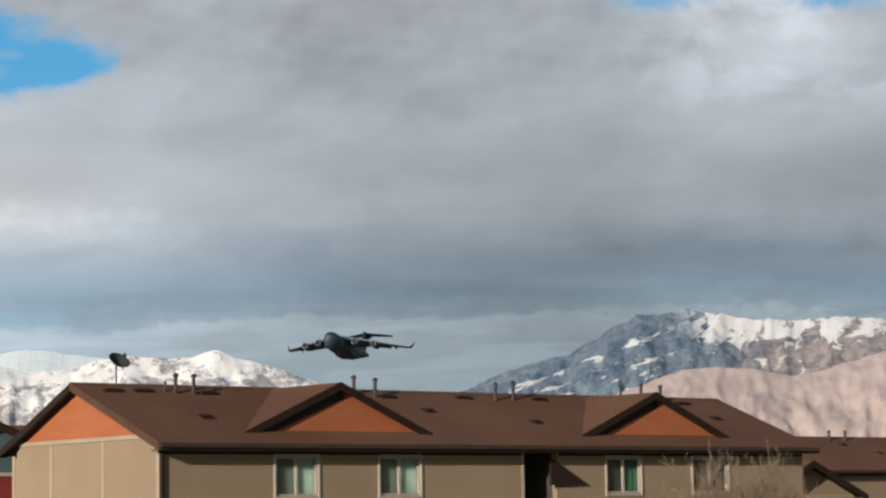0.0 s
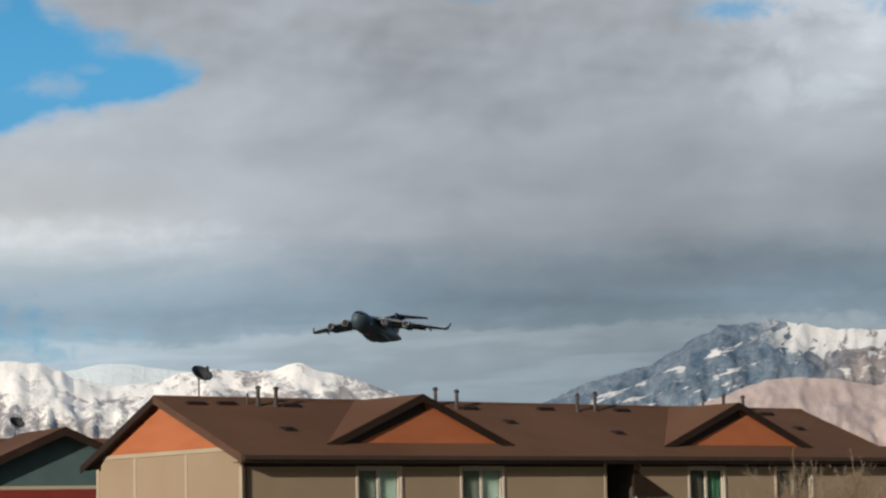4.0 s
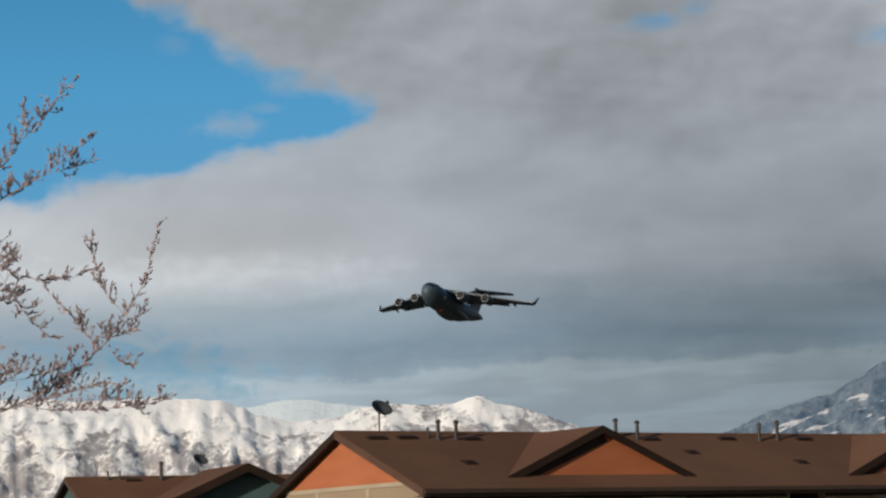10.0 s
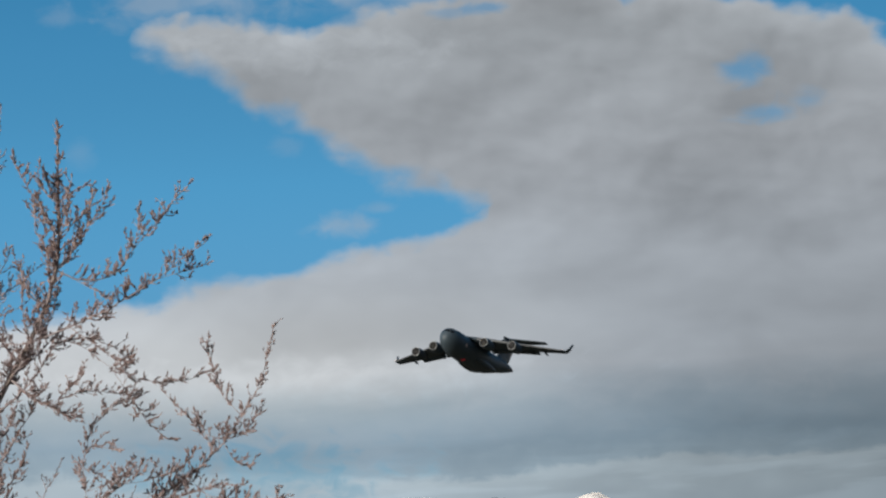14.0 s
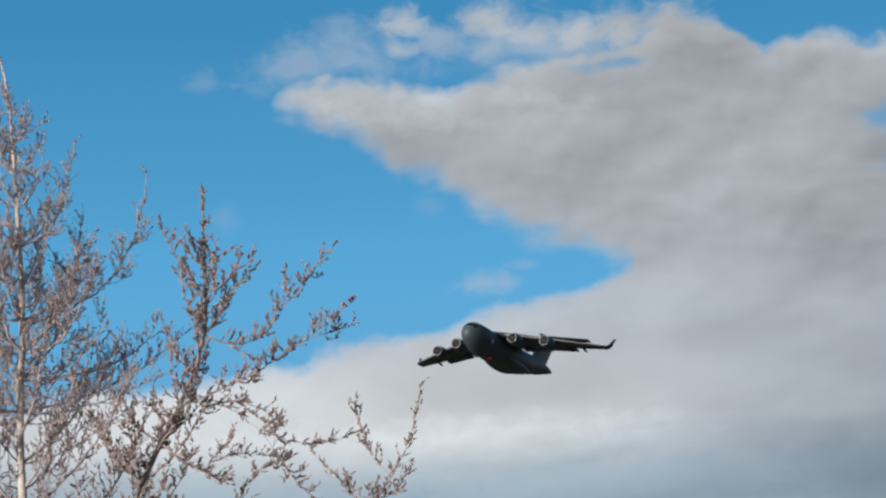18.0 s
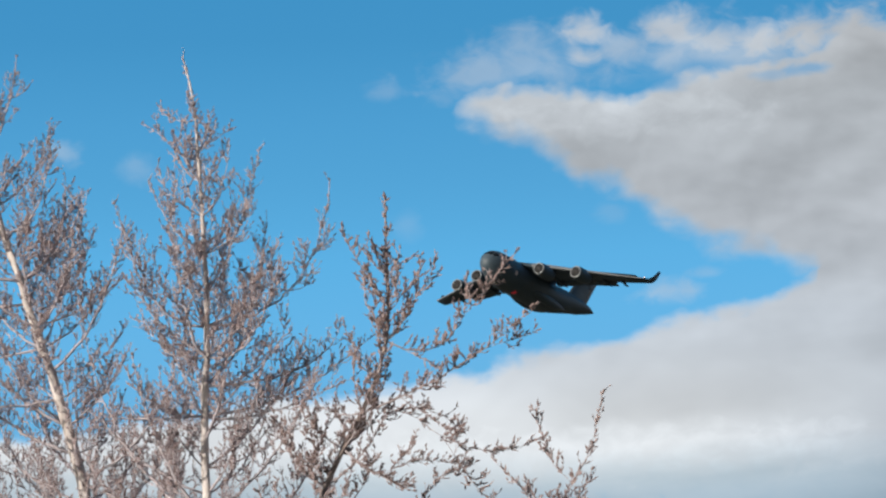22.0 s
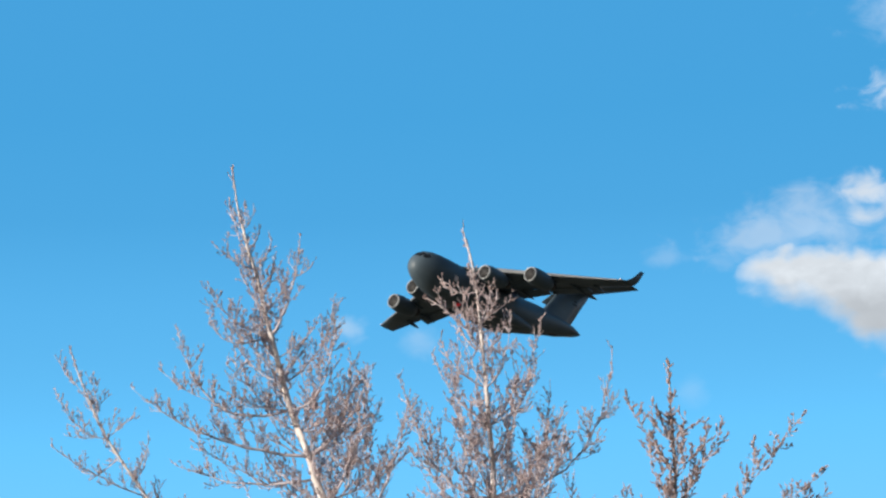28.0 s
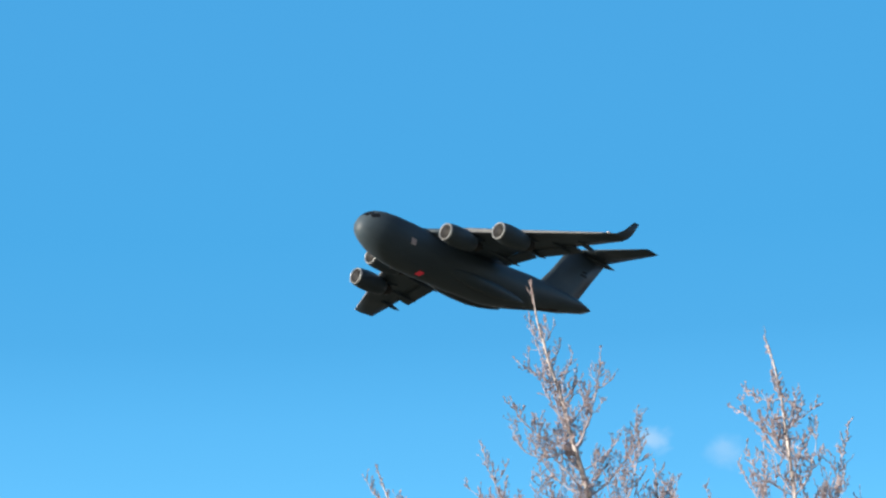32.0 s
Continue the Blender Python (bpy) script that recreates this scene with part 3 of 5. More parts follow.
mountain("mountain_peak", "rocky mountain painted haze blue-grey, with snow patches and a snowy shoulder",
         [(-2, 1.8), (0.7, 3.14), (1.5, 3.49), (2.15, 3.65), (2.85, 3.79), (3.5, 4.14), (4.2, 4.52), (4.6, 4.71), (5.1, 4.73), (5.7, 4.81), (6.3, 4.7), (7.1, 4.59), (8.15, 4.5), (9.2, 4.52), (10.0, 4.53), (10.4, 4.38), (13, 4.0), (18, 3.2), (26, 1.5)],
         3750, 480, M_HAZE_BLUE_PEAK, 70.0, 9.7, 520, 60, lean=-1.6, pieces=((0, "rocky_flank"), (5.6, "snowy_shoulder")))
mountain("foothill", "bare pinkish-tan foothill below the mountain",
         [(1.0, 1.0), (3.0, 2.5), (4.3, 2.95), (5.2, 3.28), (5.7, 3.4), (6.1, 3.43), (6.6, 3.44), (7.2, 3.38), (8.1, 3.2), (8.75, 3.28), (9.4, 3.48), (10.3, 3.68), (11.5, 3.5), (15, 2.6), (22, 1.2)],
         2700, 500, M_FOOTHILL, 30.0, 5.2, 300, 40, pieces=((0, "near_spur"), (8.1, "far_spur")))


# ---------- apartment buildings ----------
THETA = 39.5
N_DIR = Vector((-math.sin(radians(THETA)), math.cos(radians(THETA)), 0))
PITCH = 0.43


def wall_bits(u0, u1, z0, z1, v0, v1, openings):
    """One wall in one piece, with its openings cut through."""
    us = sorted({u0, u1, *(o[0] for o in openings), *(o[1] for o in openings)})
    zs = sorted({z0, z1, *(o[2] for o in openings), *(o[3] for o in openings)})
    solid = lambda i, j: 0 <= i < len(us) - 1 and 0 <= j < len(zs) - 1 and not any(o[0] <= us[i] and us[i + 1] <= o[1] and o[2] <= zs[j] and zs[j + 1] <= o[3] for o in openings)
    bm = bmesh.new()
    grid = [[[bm.verts.new((u, v, z)) for z in zs] for u in us] for v in (v0, v1)]
    for i in range(len(us) - 1):
        for j in range(len(zs) - 1):
            if not solid(i, j):
                continue
            for g in grid:
                bm.faces.new((g[i][j], g[i + 1][j], g[i + 1][j + 1], g[i][j + 1]))
            for di, dj, a, c in ((-1, 0, (i, j), (i, j + 1)), (1, 0, (i + 1, j), (i + 1, j + 1)), (0, -1, (i, j), (i + 1, j)), (0, 1, (i, j + 1), (i + 1, j + 1))):
                if not solid(i + di, j + dj):
                    bm.faces.new((grid[0][a[0]][a[1]], grid[0][c[0]][c[1]], grid[1][c[0]][c[1]], grid[1][a[0]][a[1]]))
    bmesh.ops.delete(bm, geom=[v for v in bm.verts if not v.link_faces], context="VERTS")
    bmesh.ops.recalc_face_normals(bm, faces=bm.faces)
    return bm


def window(parent, u0, u1, z0, z1, v, left, right):
    """A slider: cased frame, two sashes, two panes and what hangs behind them."""
    win = part("window", frame_bm(u0 - 0.09, u1 + 0.09, z0 - 0.11, z1 + 0.09, v - 0.045, v + 0.05, 0.09), M_CASING, parent, "pale-framed sliding window")
    mid = (u0 + u1) / 2
    for a, b, back in ((u0, mid, left), (mid, u1, right)):
        part("sash", frame_bm(a + 0.003, b - 0.003, z0 + 0.003, z1 - 0.003, v + 0.03, v + 0.09, 0.055), M_CASING, win)
        pane = part("pane", boxed((a + 0.045, v + 0.055, z0 + 0.045), (b - 0.045, v + 0.061, z1 - 0.045)), M_GLASS, win)
        pane.visible_shadow = False
        part("curtain" if back is M_CURTAIN else "blind", folds(a + 0.04, b - 0.04, z0 + 0.03, z1 - 0.03, v + 0.16, 0.03 if back is M_CURTAIN else 0.003), back, win)
    return win


def frame_bm(u0, u1, z0, z1, v0, v1, w):
    bm = bmesh.new()
    box(bm, (u0, v0, z0), (u0 + w, v1, z1), 0.008)
    box(bm, (u1 - w, v0, z0), (u1, v1, z1), 0.008)
    box(bm, (u0 + w, v0, z0), (u1 - w, v1, z0 + w), 0.008)
    box(bm, (u0 + w, v0, z1 - w), (u1 - w, v1, z1), 0.008)
    return bm


def folds(u0, u1, z0, z1, v, deep):
    """Hanging cloth or slats with upright folds and some thickness."""
    bm = bmesh.new()
    k = 22
    rows = []
    for zz in (z0, z1):
        for back in (0, 0.006):
            rows.append([bm.verts.new((u0 + (u1 - u0) * i / k, v + back + deep * math.sin(i * 1.9) * (0.7 + 0.3 * math.sin(i * 0.7)), zz)) for i in range(k + 1)])
    a, b, c, d = rows
    for i in range(k):
        bm.faces.new((a[i], a[i + 1], c[i + 1], c[i]))
        bm.faces.new((b[i + 1], b[i], d[i], d[i + 1]))
        bm.faces.new((c[i], c[i + 1], d[i + 1], d[i]))
    return bm


def boards(parent, points, v, material, face=-1, axis=1, course=0.17):
    """Lapped boards over a gable triangle: points are (left, peak, right) as (u, z); each board is a piece of its own."""
    (ul, zl), (up, zp), (ur, _) = points
    z = zl
    while z < zp - 0.05:
        top = min(z + course, zp - 0.01)
        f0, f1 = (z - zl) / (zp - zl), (top - zl) / (zp - zl)
        a0, b0 = ul + (up - ul) * f0, ur + (up - ur) * f0
        a1, b1 = ul + (up - ul) * f1, ur + (up - ur) * f1
        bm = bmesh.new()
        pts = []
        for d0, d1 in ((0.013, 0.004), (0.0, 0.0)):
            pts.append([(a0, v + face * d0, z), (b0, v + face * d0, z), (b1, v + face * d1, top), (a1, v + face * d1, top)])
        vs = [[bm.verts.new(p if axis == 1 else (p[1], p[0], p[2])) for p in q] for q in pts]
        bm.faces.new(vs[0])
        bm.faces.new(vs[1][::-1])
        for i in range(4):
            bm.faces.new((vs[0][i], vs[1][i], vs[1][(i + 1) % 4], vs[0][(i + 1) % 4]))
        bmesh.ops.recalc_face_normals(bm, faces=bm.faces)
        part("board", bm, material, parent)
        z = top


def gable_front(b, u, wd, vd, eave, wall_to, siding, depth, below=None, main=PITCH):
    """A cross gable on the front slope: its face, two roof slopes with dark undersides, and rake boards."""
    s = PITCH
    base = eave + max(vd, -0.5 if below and siding is M_TEAL else vd) * main
    peak = base + wd * s
    inner = wd - 0.42
    zb = base + 0.03
    vface = vd + (0.8 if below else 0.22)
    face = part("gable", prism([(u - inner, zb), (u + inner, zb), (u, zb + inner * s)], vface, vface + 0.15, 1), siding, b, "triangular gable wall with lapped siding")
    boards(face, ((u - inner, zb), (u, zb + inner * s), (u + inner, zb)), vface, siding)
    if below:
        part("wall", boxed((u - inner, vface + 0.02, wall_to), (u + inner, vface + 0.25, zb - 0.16)), below, b, "dark red lapped wall")
        part("band", boxed((u - inner - 0.02, vface - 0.03, zb - 0.16), (u + inner + 0.02, vface + 0.1, zb)), M_TRIM, b)
    else:
        # wide dark board added on the left only, blackening the rake's shadow band
        rim = [(u - wd + 0.1, zb + 0.002), (u - wd + 1.3, zb + 0.002), (u + 0.3, peak - 0.5), (u + 0.08, peak - 0.16)]
        part("frieze", prism(rim, vface - 0.035, vface - 0.016, 1), M_FASCIA, b, "wide dark board added over the rake's shadow band")
    back = depth
    for sign in (-1, 1):
        outer = [(u, vd, peak + 0.02), (u, back, peak + 0.02), (u + sign * wd, back if below else vd + 0.05, base + 0.02), (u + sign * wd, vd, base + 0.02)]
        # the foot of the slope runs up the valley of the main roof
        if not below:
            outer = [(u, vd, peak + 0.02), (u, min(back, vd + wd), peak + 0.02), (u + sign * wd, vd, base + 0.02)]
        part("dormer_roof", slab(outer, 0.14), M_ROOF, b)
        bm = bmesh.new()
        a, c = Vector((u, vd - 0.02, peak + 0.03)), Vector((u + sign * wd, vd - 0.02, base + 0.03))
        d = 0.4 if below else 0.27
        vs = [bm.verts.new(p) for p in (a, c, c - Vector((0, 0, d)), a - Vector((0, 0, d)))]
        ws = [bm.verts.new(p.co + Vector((0, 0.035, 0))) for p in vs]
        bm.faces.new(vs)
        bm.faces.new(ws[::-1])
        for i in range(4):
            bm.faces.new((vs[i], ws[i], ws[(i + 1) % 4], vs[(i + 1) % 4]))
        bmesh.ops.recalc_face_normals(bm, faces=bm.faces)
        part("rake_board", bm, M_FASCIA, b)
        low = [(u, vd + 0.015, peak - 0.15), (u + sign * (wd - 0.05), vd + 0.015, base - 0.13), (u + sign * (wd - 0.05), vface, base - 0.13), (u, vface, peak - 0.15)]
        part("soffit", slab(low, 0.02), M_SOFFIT_SHADE, b)


def building(corner, length, width, eave, siding, body, gables, windows, label, recess=None, below=None, side_boards=True, pipes=(), vents_and_shadows=(), group="apartment buildings", theta=THETA, shift=0.0, rise=2.19):
    """A two-storey block: u runs along the front, v back from the front eave, z up; corner is the front left eave's foot."""
    m = pose(corner.x, corner.y, 0, 0, 0, theta)
    b = thing("apartment_building", label, "building", m, group)
    over, side = 0.55, 0.35
    rv = width / 2 + shift
    pf, pb = rise / rv, rise / (width - rv)
    v0, v1, u0, u1 = over, width - over, side, length - side
    opens = [(w[0], w[1], w[2], w[3]) for w in windows]
    if recess:
        opens.append(recess)
    front = part("front_wall", wall_bits(u0, u1, 0.0, eave - 0.2, v0, v0 + 0.25, opens), body, b, "beige stucco front wall" if body is M_BEIGE else "")
    if recess:
        a, c, z0, z1 = recess
        bm = bmesh.new()
        box(bm, (a - 0.1, v0 + 2.4, z0), (c + 0.1, v0 + 2.55, z1))
        box(bm, (a - 0.1, v0 + 0.25, z0), (a, v0 + 2.4, z1))
        # Shade is put into this wall's colour; the sun would reach it here.
        part("recess_side", boxed((c, v0 + 0.25, z0), (c + 0.1, v0 + 2.4, z1)), M_RECESS_SHADE, b, "landing side wall, coloured dark as shade")
        part("recess", bm, M_BEIGE, b, "shaded recessed stair landing")
        part("trim", boxed((a - 0.1, v0 - 0.03, z0), (a, v0 + 0.1, z1)), M_TRIM, b)
        # Flat dark triangle put on the wall in place of a cast shadow.
        part("shadow_triangle", prism([(c - 0.35, eave - 0.42), (c + 1.35, eave - 1.36), (c - 0.35, eave - 1.4)], v0 - 0.12, v0 - 0.004, 1), M_FASCIA, b, "dark brown triangular panel standing in for a cast shadow")
    for w in windows:
        window(b, *w[:4], v0, w[4], w[5])
    # far walls
    part("back_wall", boxed((u0, v1 - 0.25, 0), (u1, v1, eave - 0.2)), body, b)
    for u, face in ((u0, -1), (u1, 1)):
        a, c = (u, u + 0.25) if face < 0 else (u - 0.25, u)
        zt = eave + 0.30
        va, vb = (zt - eave + 0.22) / pf, width - (zt - eave + 0.22) / pb
        part("side_wall", prism([(v0 + 0.25, 0), (v1 - 0.25, 0), (v1 - 0.25, eave - 0.02), (vb, zt), (va, zt), (v0 + 0.25, eave - 0.02)], a, c, 0), body, b, "sunlit beige end wall" if body is M_BEIGE else "")
        gz = eave + rise - 0.22
        g = part("gable", prism([(va, zt), (vb, zt), (rv, gz)], a + 0.02, c - 0.02, 0), siding, b, "triangular gable wall with lapped siding")
        if face < 0 and side_boards:
            boards(g, ((va, zt + 0.01), (rv, gz), (vb, zt + 0.01)), a + 0.02, siding, -1, 0)
        if face < 0:
            part("band", boxed((a - 0.035, va - 0.25, zt - 0.14), (a - 0.003, vb + 0.25, zt), 0.008), M_TRIM, b)
            for vv in (3.85, 7.1):
                part("batten", boxed((a - 0.028, vv - 0.08, 0), (a - 0.003, vv + 0.08, zt - 0.14), 0.006), M_TRIM, b)
            part("corner_board", boxed((a - 0.03, v0 - 0.03, 0), (a - 0.003, v0 + 0.14, eave - 0.14), 0.006), M_TRIM, b)
            part("corner_board", boxed((a - 0.03, v1 - 0.14, 0), (a - 0.003, v1 + 0.03, eave - 0.14), 0.006), M_TRIM, b)
    part("downspout", boxed((u0 + 0.01, v0 - 0.10, 0.1), (u0 + 0.12, v0 - 0.004, eave - 0.25), 0.015), M_FASCIA, b, "dark brown downspout")
    free = sorted((o[0] - 0.1, o[1] + 0.1) for o in opens if o[3] > eave - 0.3)
    spans, at = [], u0 + 0.14
    for a, c in free:
        spans.append((at, a))
        at = c
    for a, c in spans + [(at, u1 - 0.02)]:
        part("frieze", boxed((a, v0 - 0.03, eave - 0.36), (c, v0 - 0.003, eave - 0.245), 0.005), M_FRIEZE, b, "dark frieze board under the eave")
        part("trim", boxed((a, v0 - 0.02, eave - 0.405), (c, v0 - 0.003, eave - 0.362), 0.004), M_TRIM, b)
    # main roof: two slopes, ridge cap, fascia, gutter and soffit
    ridge = eave + rise
    part("roof", slab([(0, 0, eave), (length, 0, eave), (length, rv, ridge), (0, rv, ridge)], 0.14), M_ROOF, b, "brown asphalt shingle roof")
    part("roof", slab([(0, width, eave), (length, width, eave), (length, rv, ridge), (0, rv, ridge)], 0.14), M_ROOF, b, "brown asphalt shingle roof")
    part("ridge_cap", prism([(rv - 0.16, ridge - 0.05), (rv, ridge + 0.035), (rv + 0.16, ridge - 0.05)], 0.0, length, 0), M_ROOF, b)
    part("fascia", boxed((0.02, -0.02, eave - 0.24), (length - 0.02, 0.02, eave - 0.02)), M_FRIEZE, b)
    part("gutter", prism([(-0.13, eave - 0.05), (-0.12, eave - 0.15), (-0.03, eave - 0.17), (-0.024, eave - 0.05)], 0.02, length - 0.02, 0), M_FRIEZE, b, "dark brown gutter")
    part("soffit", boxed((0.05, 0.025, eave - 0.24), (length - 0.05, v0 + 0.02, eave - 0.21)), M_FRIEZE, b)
    for u in (0.0, length):
        for vv in (0.0, width):
            lo, hi = (u - 0.02, u + 0.03) if u == 0 else (u - 0.03, u + 0.02)
            # One paint in two tones: light painted into the front rake, shade behind.
            part("rake_board", prism([(vv, eave - 0.02), (rv, ridge - 0.01), (rv, ridge - 0.25), (vv, eave - 0.26)], lo, hi, 0), M_RAKE_LIT if vv == 0 else M_FASCIA, b)
    for vv, w in ((0.06, rv), (width - 0.06, rv)):
        part("soffit", slab([(0.035, vv, eave - 0.15), (side, vv, eave - 0.15), (side, w, ridge - 0.17), (0.035, w, ridge - 0.17)], 0.02), M_SOFFIT_SHADE, b)
    for u, wd, vd in gables:
        gable_front(b, u, wd, vd, eave, 0.0, siding, rv, below, pf)
    for u, v, tall, r in pipes:
        z = eave + min(v * pf, (width - v) * pb)
        bm = tube(bmesh.new(), [(u, v, z - 0.1), (u, v, z + tall)], [r, r], 10)
        tube(bm, [(u, v, z - 0.05), (u, v, z + 0.10)], [r * 1.9, r * 1.15], 10)
        if r > 0.06:
            tube(bm, [(u, v, z + tall), (u, v, z + tall + 0.05), (u, v, z + tall + 0.12)], [r * 1.5, r * 1.6, r * 0.5], 10)
        part("vent_pipe", bm, M_PIPE, b)
    for u, v in vents_and_shadows:
        z = eave + v * pf
        # The small low ones are dark boxes standing in for pipe shadows.
        high = v > 4.0
        bm = boxed((-0.34, -0.09, -0.02), (0.34, 0.09, 0.06), 0.02) if high else boxed((-0.17, -0.1, -0.02), (0.17, 0.1, 0.045), 0.015)
        box(bm, (-0.38, -0.12, -0.03), (0.38, 0.12, 0.0)) if high else box(bm, (-0.24, -0.2, -0.03), (0.24, 0.2, 0.0))
        bmesh.ops.transform(bm, matrix=pose(u, v, z + 0.035, math.degrees(math.atan(pf))), verts=bm.verts)
        part("vent_or_shadow_box", bm, M_FASCIA, b)
    return m


def dish(m, label):
    """A satellite dish on a short mast."""
    d = thing("satellite_dish", label, "satellite dish", m)
    bm = tube(bmesh.new(), [(0, 0, -0.15), (0, 0, 0.62)], [0.028, 0.028], 8)
    part("mast", bm, M_PIPE, d)
    rings = []
    for r in (0.02, 0.13, 0.24, 0.34, 0.40):
        rings.append([(r * math.cos(t), r * 0.86 * math.sin(t), r * r * 1.15) for t in (2 * math.pi * k / 20 for k in range(20))])
    rings += [[(p[0], p[1], p[2] - 0.025) for p in ring] for ring in rings[::-1]]
    bm = loft(rings)
    way = m.to_3x3().inverted() @ Vector((0.55, -0.48, 0.68))
    turn = Matrix.Translation((0.06, 0, 0.72)) @ way.to_track_quat("Z", "Y").to_matrix().to_4x4() @ pose(0, 0, -0.05)
    bmesh.ops.transform(bm, matrix=turn, verts=bm.verts)
    part("reflector", bm, M_DISH, d, smooth=True)
    bm = tube(bmesh.new(), [turn @ Vector((0, -0.3, 0.05)), turn @ Vector((0, -0.1, 0.42))], [0.018, 0.018], 6)
    part("feed_arm", bm, M_PIPE, d)
    box_m = turn @ pose(0, -0.07, 0.45)
    bm = boxed((-0.05, -0.05, -0.06), (0.05, 0.05, 0.06), 0.012)
    bmesh.ops.transform(bm, matrix=box_m, verts=bm.verts)
    part("receiver", bm, M_DISH, d)
    return d


EAVE = EYE.z + 2.55
W1 = 10.18
corner1 = Vector((-8.85, 75.0, 0))
house_m = building(
    corner1, 30.1, W1, EAVE, M_ORANGE, M_BEIGE, [(7.75, 3.9, 0.94), (22.35, 3.8, 0.94)],
    [(4.78, 6.45, EAVE - 1.68, EAVE - 0.42, M_SHEER, M_BLIND), (9.03, 10.74, EAVE - 1.68, EAVE - 0.42, M_SHEER, M_BLIND),
     (19.38, 21.05, EAVE - 1.68, EAVE - 0.42, M_SCREEN, M_CURTAIN), (23.75, 25.6, EAVE - 1.68, EAVE - 0.42, M_SCREEN, M_SCREEN)],
    "beige two-storey apartment building with orange gables and brown shingle roof",
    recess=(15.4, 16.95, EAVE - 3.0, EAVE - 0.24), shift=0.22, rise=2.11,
    pipes=[(3.62, 4.6, 0.55, 0.065), (4.3, 4.55, 0.55, 0.065), (3.3, 4.75, 0.35, 0.04), (11.3, 4.9, 0.55, 0.065), (12.1, 4.7, 0.55, 0.065), (10.9, 5.0, 0.3, 0.04), (17.65, 4.6, 0.55, 0.065), (18.6, 4.7, 0.6, 0.065),
           (24.3, 4.9, 0.35, 0.05), (25.4, 4.9, 0.55, 0.065), (26.4, 4.85, 0.55, 0.065)],
    vents_and_shadows=[(1.2, 4.6), (2.4, 4.65), (4.9, 4.55), (12.6, 4.6), (16.2, 4.7), (19.9, 4.7), (23.5, 4.6), (27.4, 4.6), (3.3, 2.3), (13.4, 3.3), (17.6, 2.3), (27.6, 3.0)])
dish(house_m @ pose(1.75, W1 / 2 + 0.22, EAVE + 2.11), "grey satellite dish on a mast on the roof ridge")

# the second block, farther off, with teal gables over red walls
top2 = toward(-15.08, 2.42, 116.0)
EAVE2 = top2.z - 10.2 / 2 * PITCH
corner2 = Vector((top2.x, top2.y, 0)) - Vector((-0.5, 0.866, 0)) * 5.1
house2_m = building(
    corner2, 26.0, 10.2, EAVE2, M_TEAL, M_RED, [(6.9, 6.2, -1.3)], [],
    "two-storey apartment building with dark teal gables over red walls", below=M_RED, theta=30.0,
    pipes=[(4.6, 4.7, 0.75, 0.09), (2.6, 4.8, 0.4, 0.05), (2.0, 4.8, 0.4, 0.05)], vents_and_shadows=[(3.2, 4.6)])
dish(house2_m @ pose(6.6, 5.1, EAVE2 + 5.1 * PITCH), "grey satellite dish on the far roof ridge")

# the third block, behind the first one's far end
top3 = toward(3.2, 1.95, 140.0)
EAVE3 = top3.z - 10.2 / 2 * PITCH
corner3 = Vector((top3.x, top3.y, 0)) - N_DIR * 5.1
building(corner3, 40.0, 10.2, EAVE3, M_BEIGE, M_BEIGE, [(9.9, 4.6, -3.6)], [],
         "beige apartment building with a low brown roof, farther off", side_boards=False, below=M_BEIGE,
         pipes=[(20.5, 4.6, 0.5, 0.08), (22.0, 4.6, 0.5, 0.08)], vents_and_shadows=[(21.0, 3.9), (23.0, 2.6), (29.0, 3.0)])


# ---------- bare trees with knobbly spurs ----------
class Soup:
    """Many small limbs and buds gathered into one mesh."""

    def __init__(self):
        self.v, self.f = [], []

    def rod(self, pts, radii, sides=3):
        start = len(self.v)
        for i, p in enumerate(pts):
            d = (pts[min(i + 1, len(pts) - 1)] - pts[max(i - 1, 0)]).normalized()
            a = d.orthogonal().normalized()
            b = d.cross(a)
            for k in range(sides):
                t = 2 * math.pi * k / sides
                self.v.append(p + (a * math.cos(t) + b * math.sin(t)) * radii[i])
        for i in range(len(pts) - 1):
            for k in range(sides):
                q, r = start + i * sides, start + (i + 1) * sides
                self.f.append((q + k, q + (k + 1) % sides, r + (k + 1) % sides, r + k))

    def bud(self, p, d, length, r):
        """A small pointed clump."""
        a = d.orthogonal().normalized()
        b = d.cross(a)
        s = len(self.v)
        mid = p + d * length * 0.45
        self.v += [p, mid + a * r, mid + b * r * 0.9, mid - a * r, mid - b * r * 0.9, p + d * length]
        for k in range(4):
            self.f.append((s, s + 1 + (k + 1) % 4, s + 1 + k))
            self.f.append((s + 5, s + 1 + k, s + 1 + (k + 1) % 4))


def bend(a, b, c, steps):
    return [a * (1 - s) ** 2 + b * 2 * s * (1 - s) + c * s * s for s in (i / steps for i in range(steps + 1))]


def wobble(pts, much, rng):
    return [p + Vector((rng.gauss(0, much), rng.gauss(0, much), rng.gauss(0, much * 0.6))) * (0.3 if i in (0,) else 1.0) for i, p in enumerate(pts)]


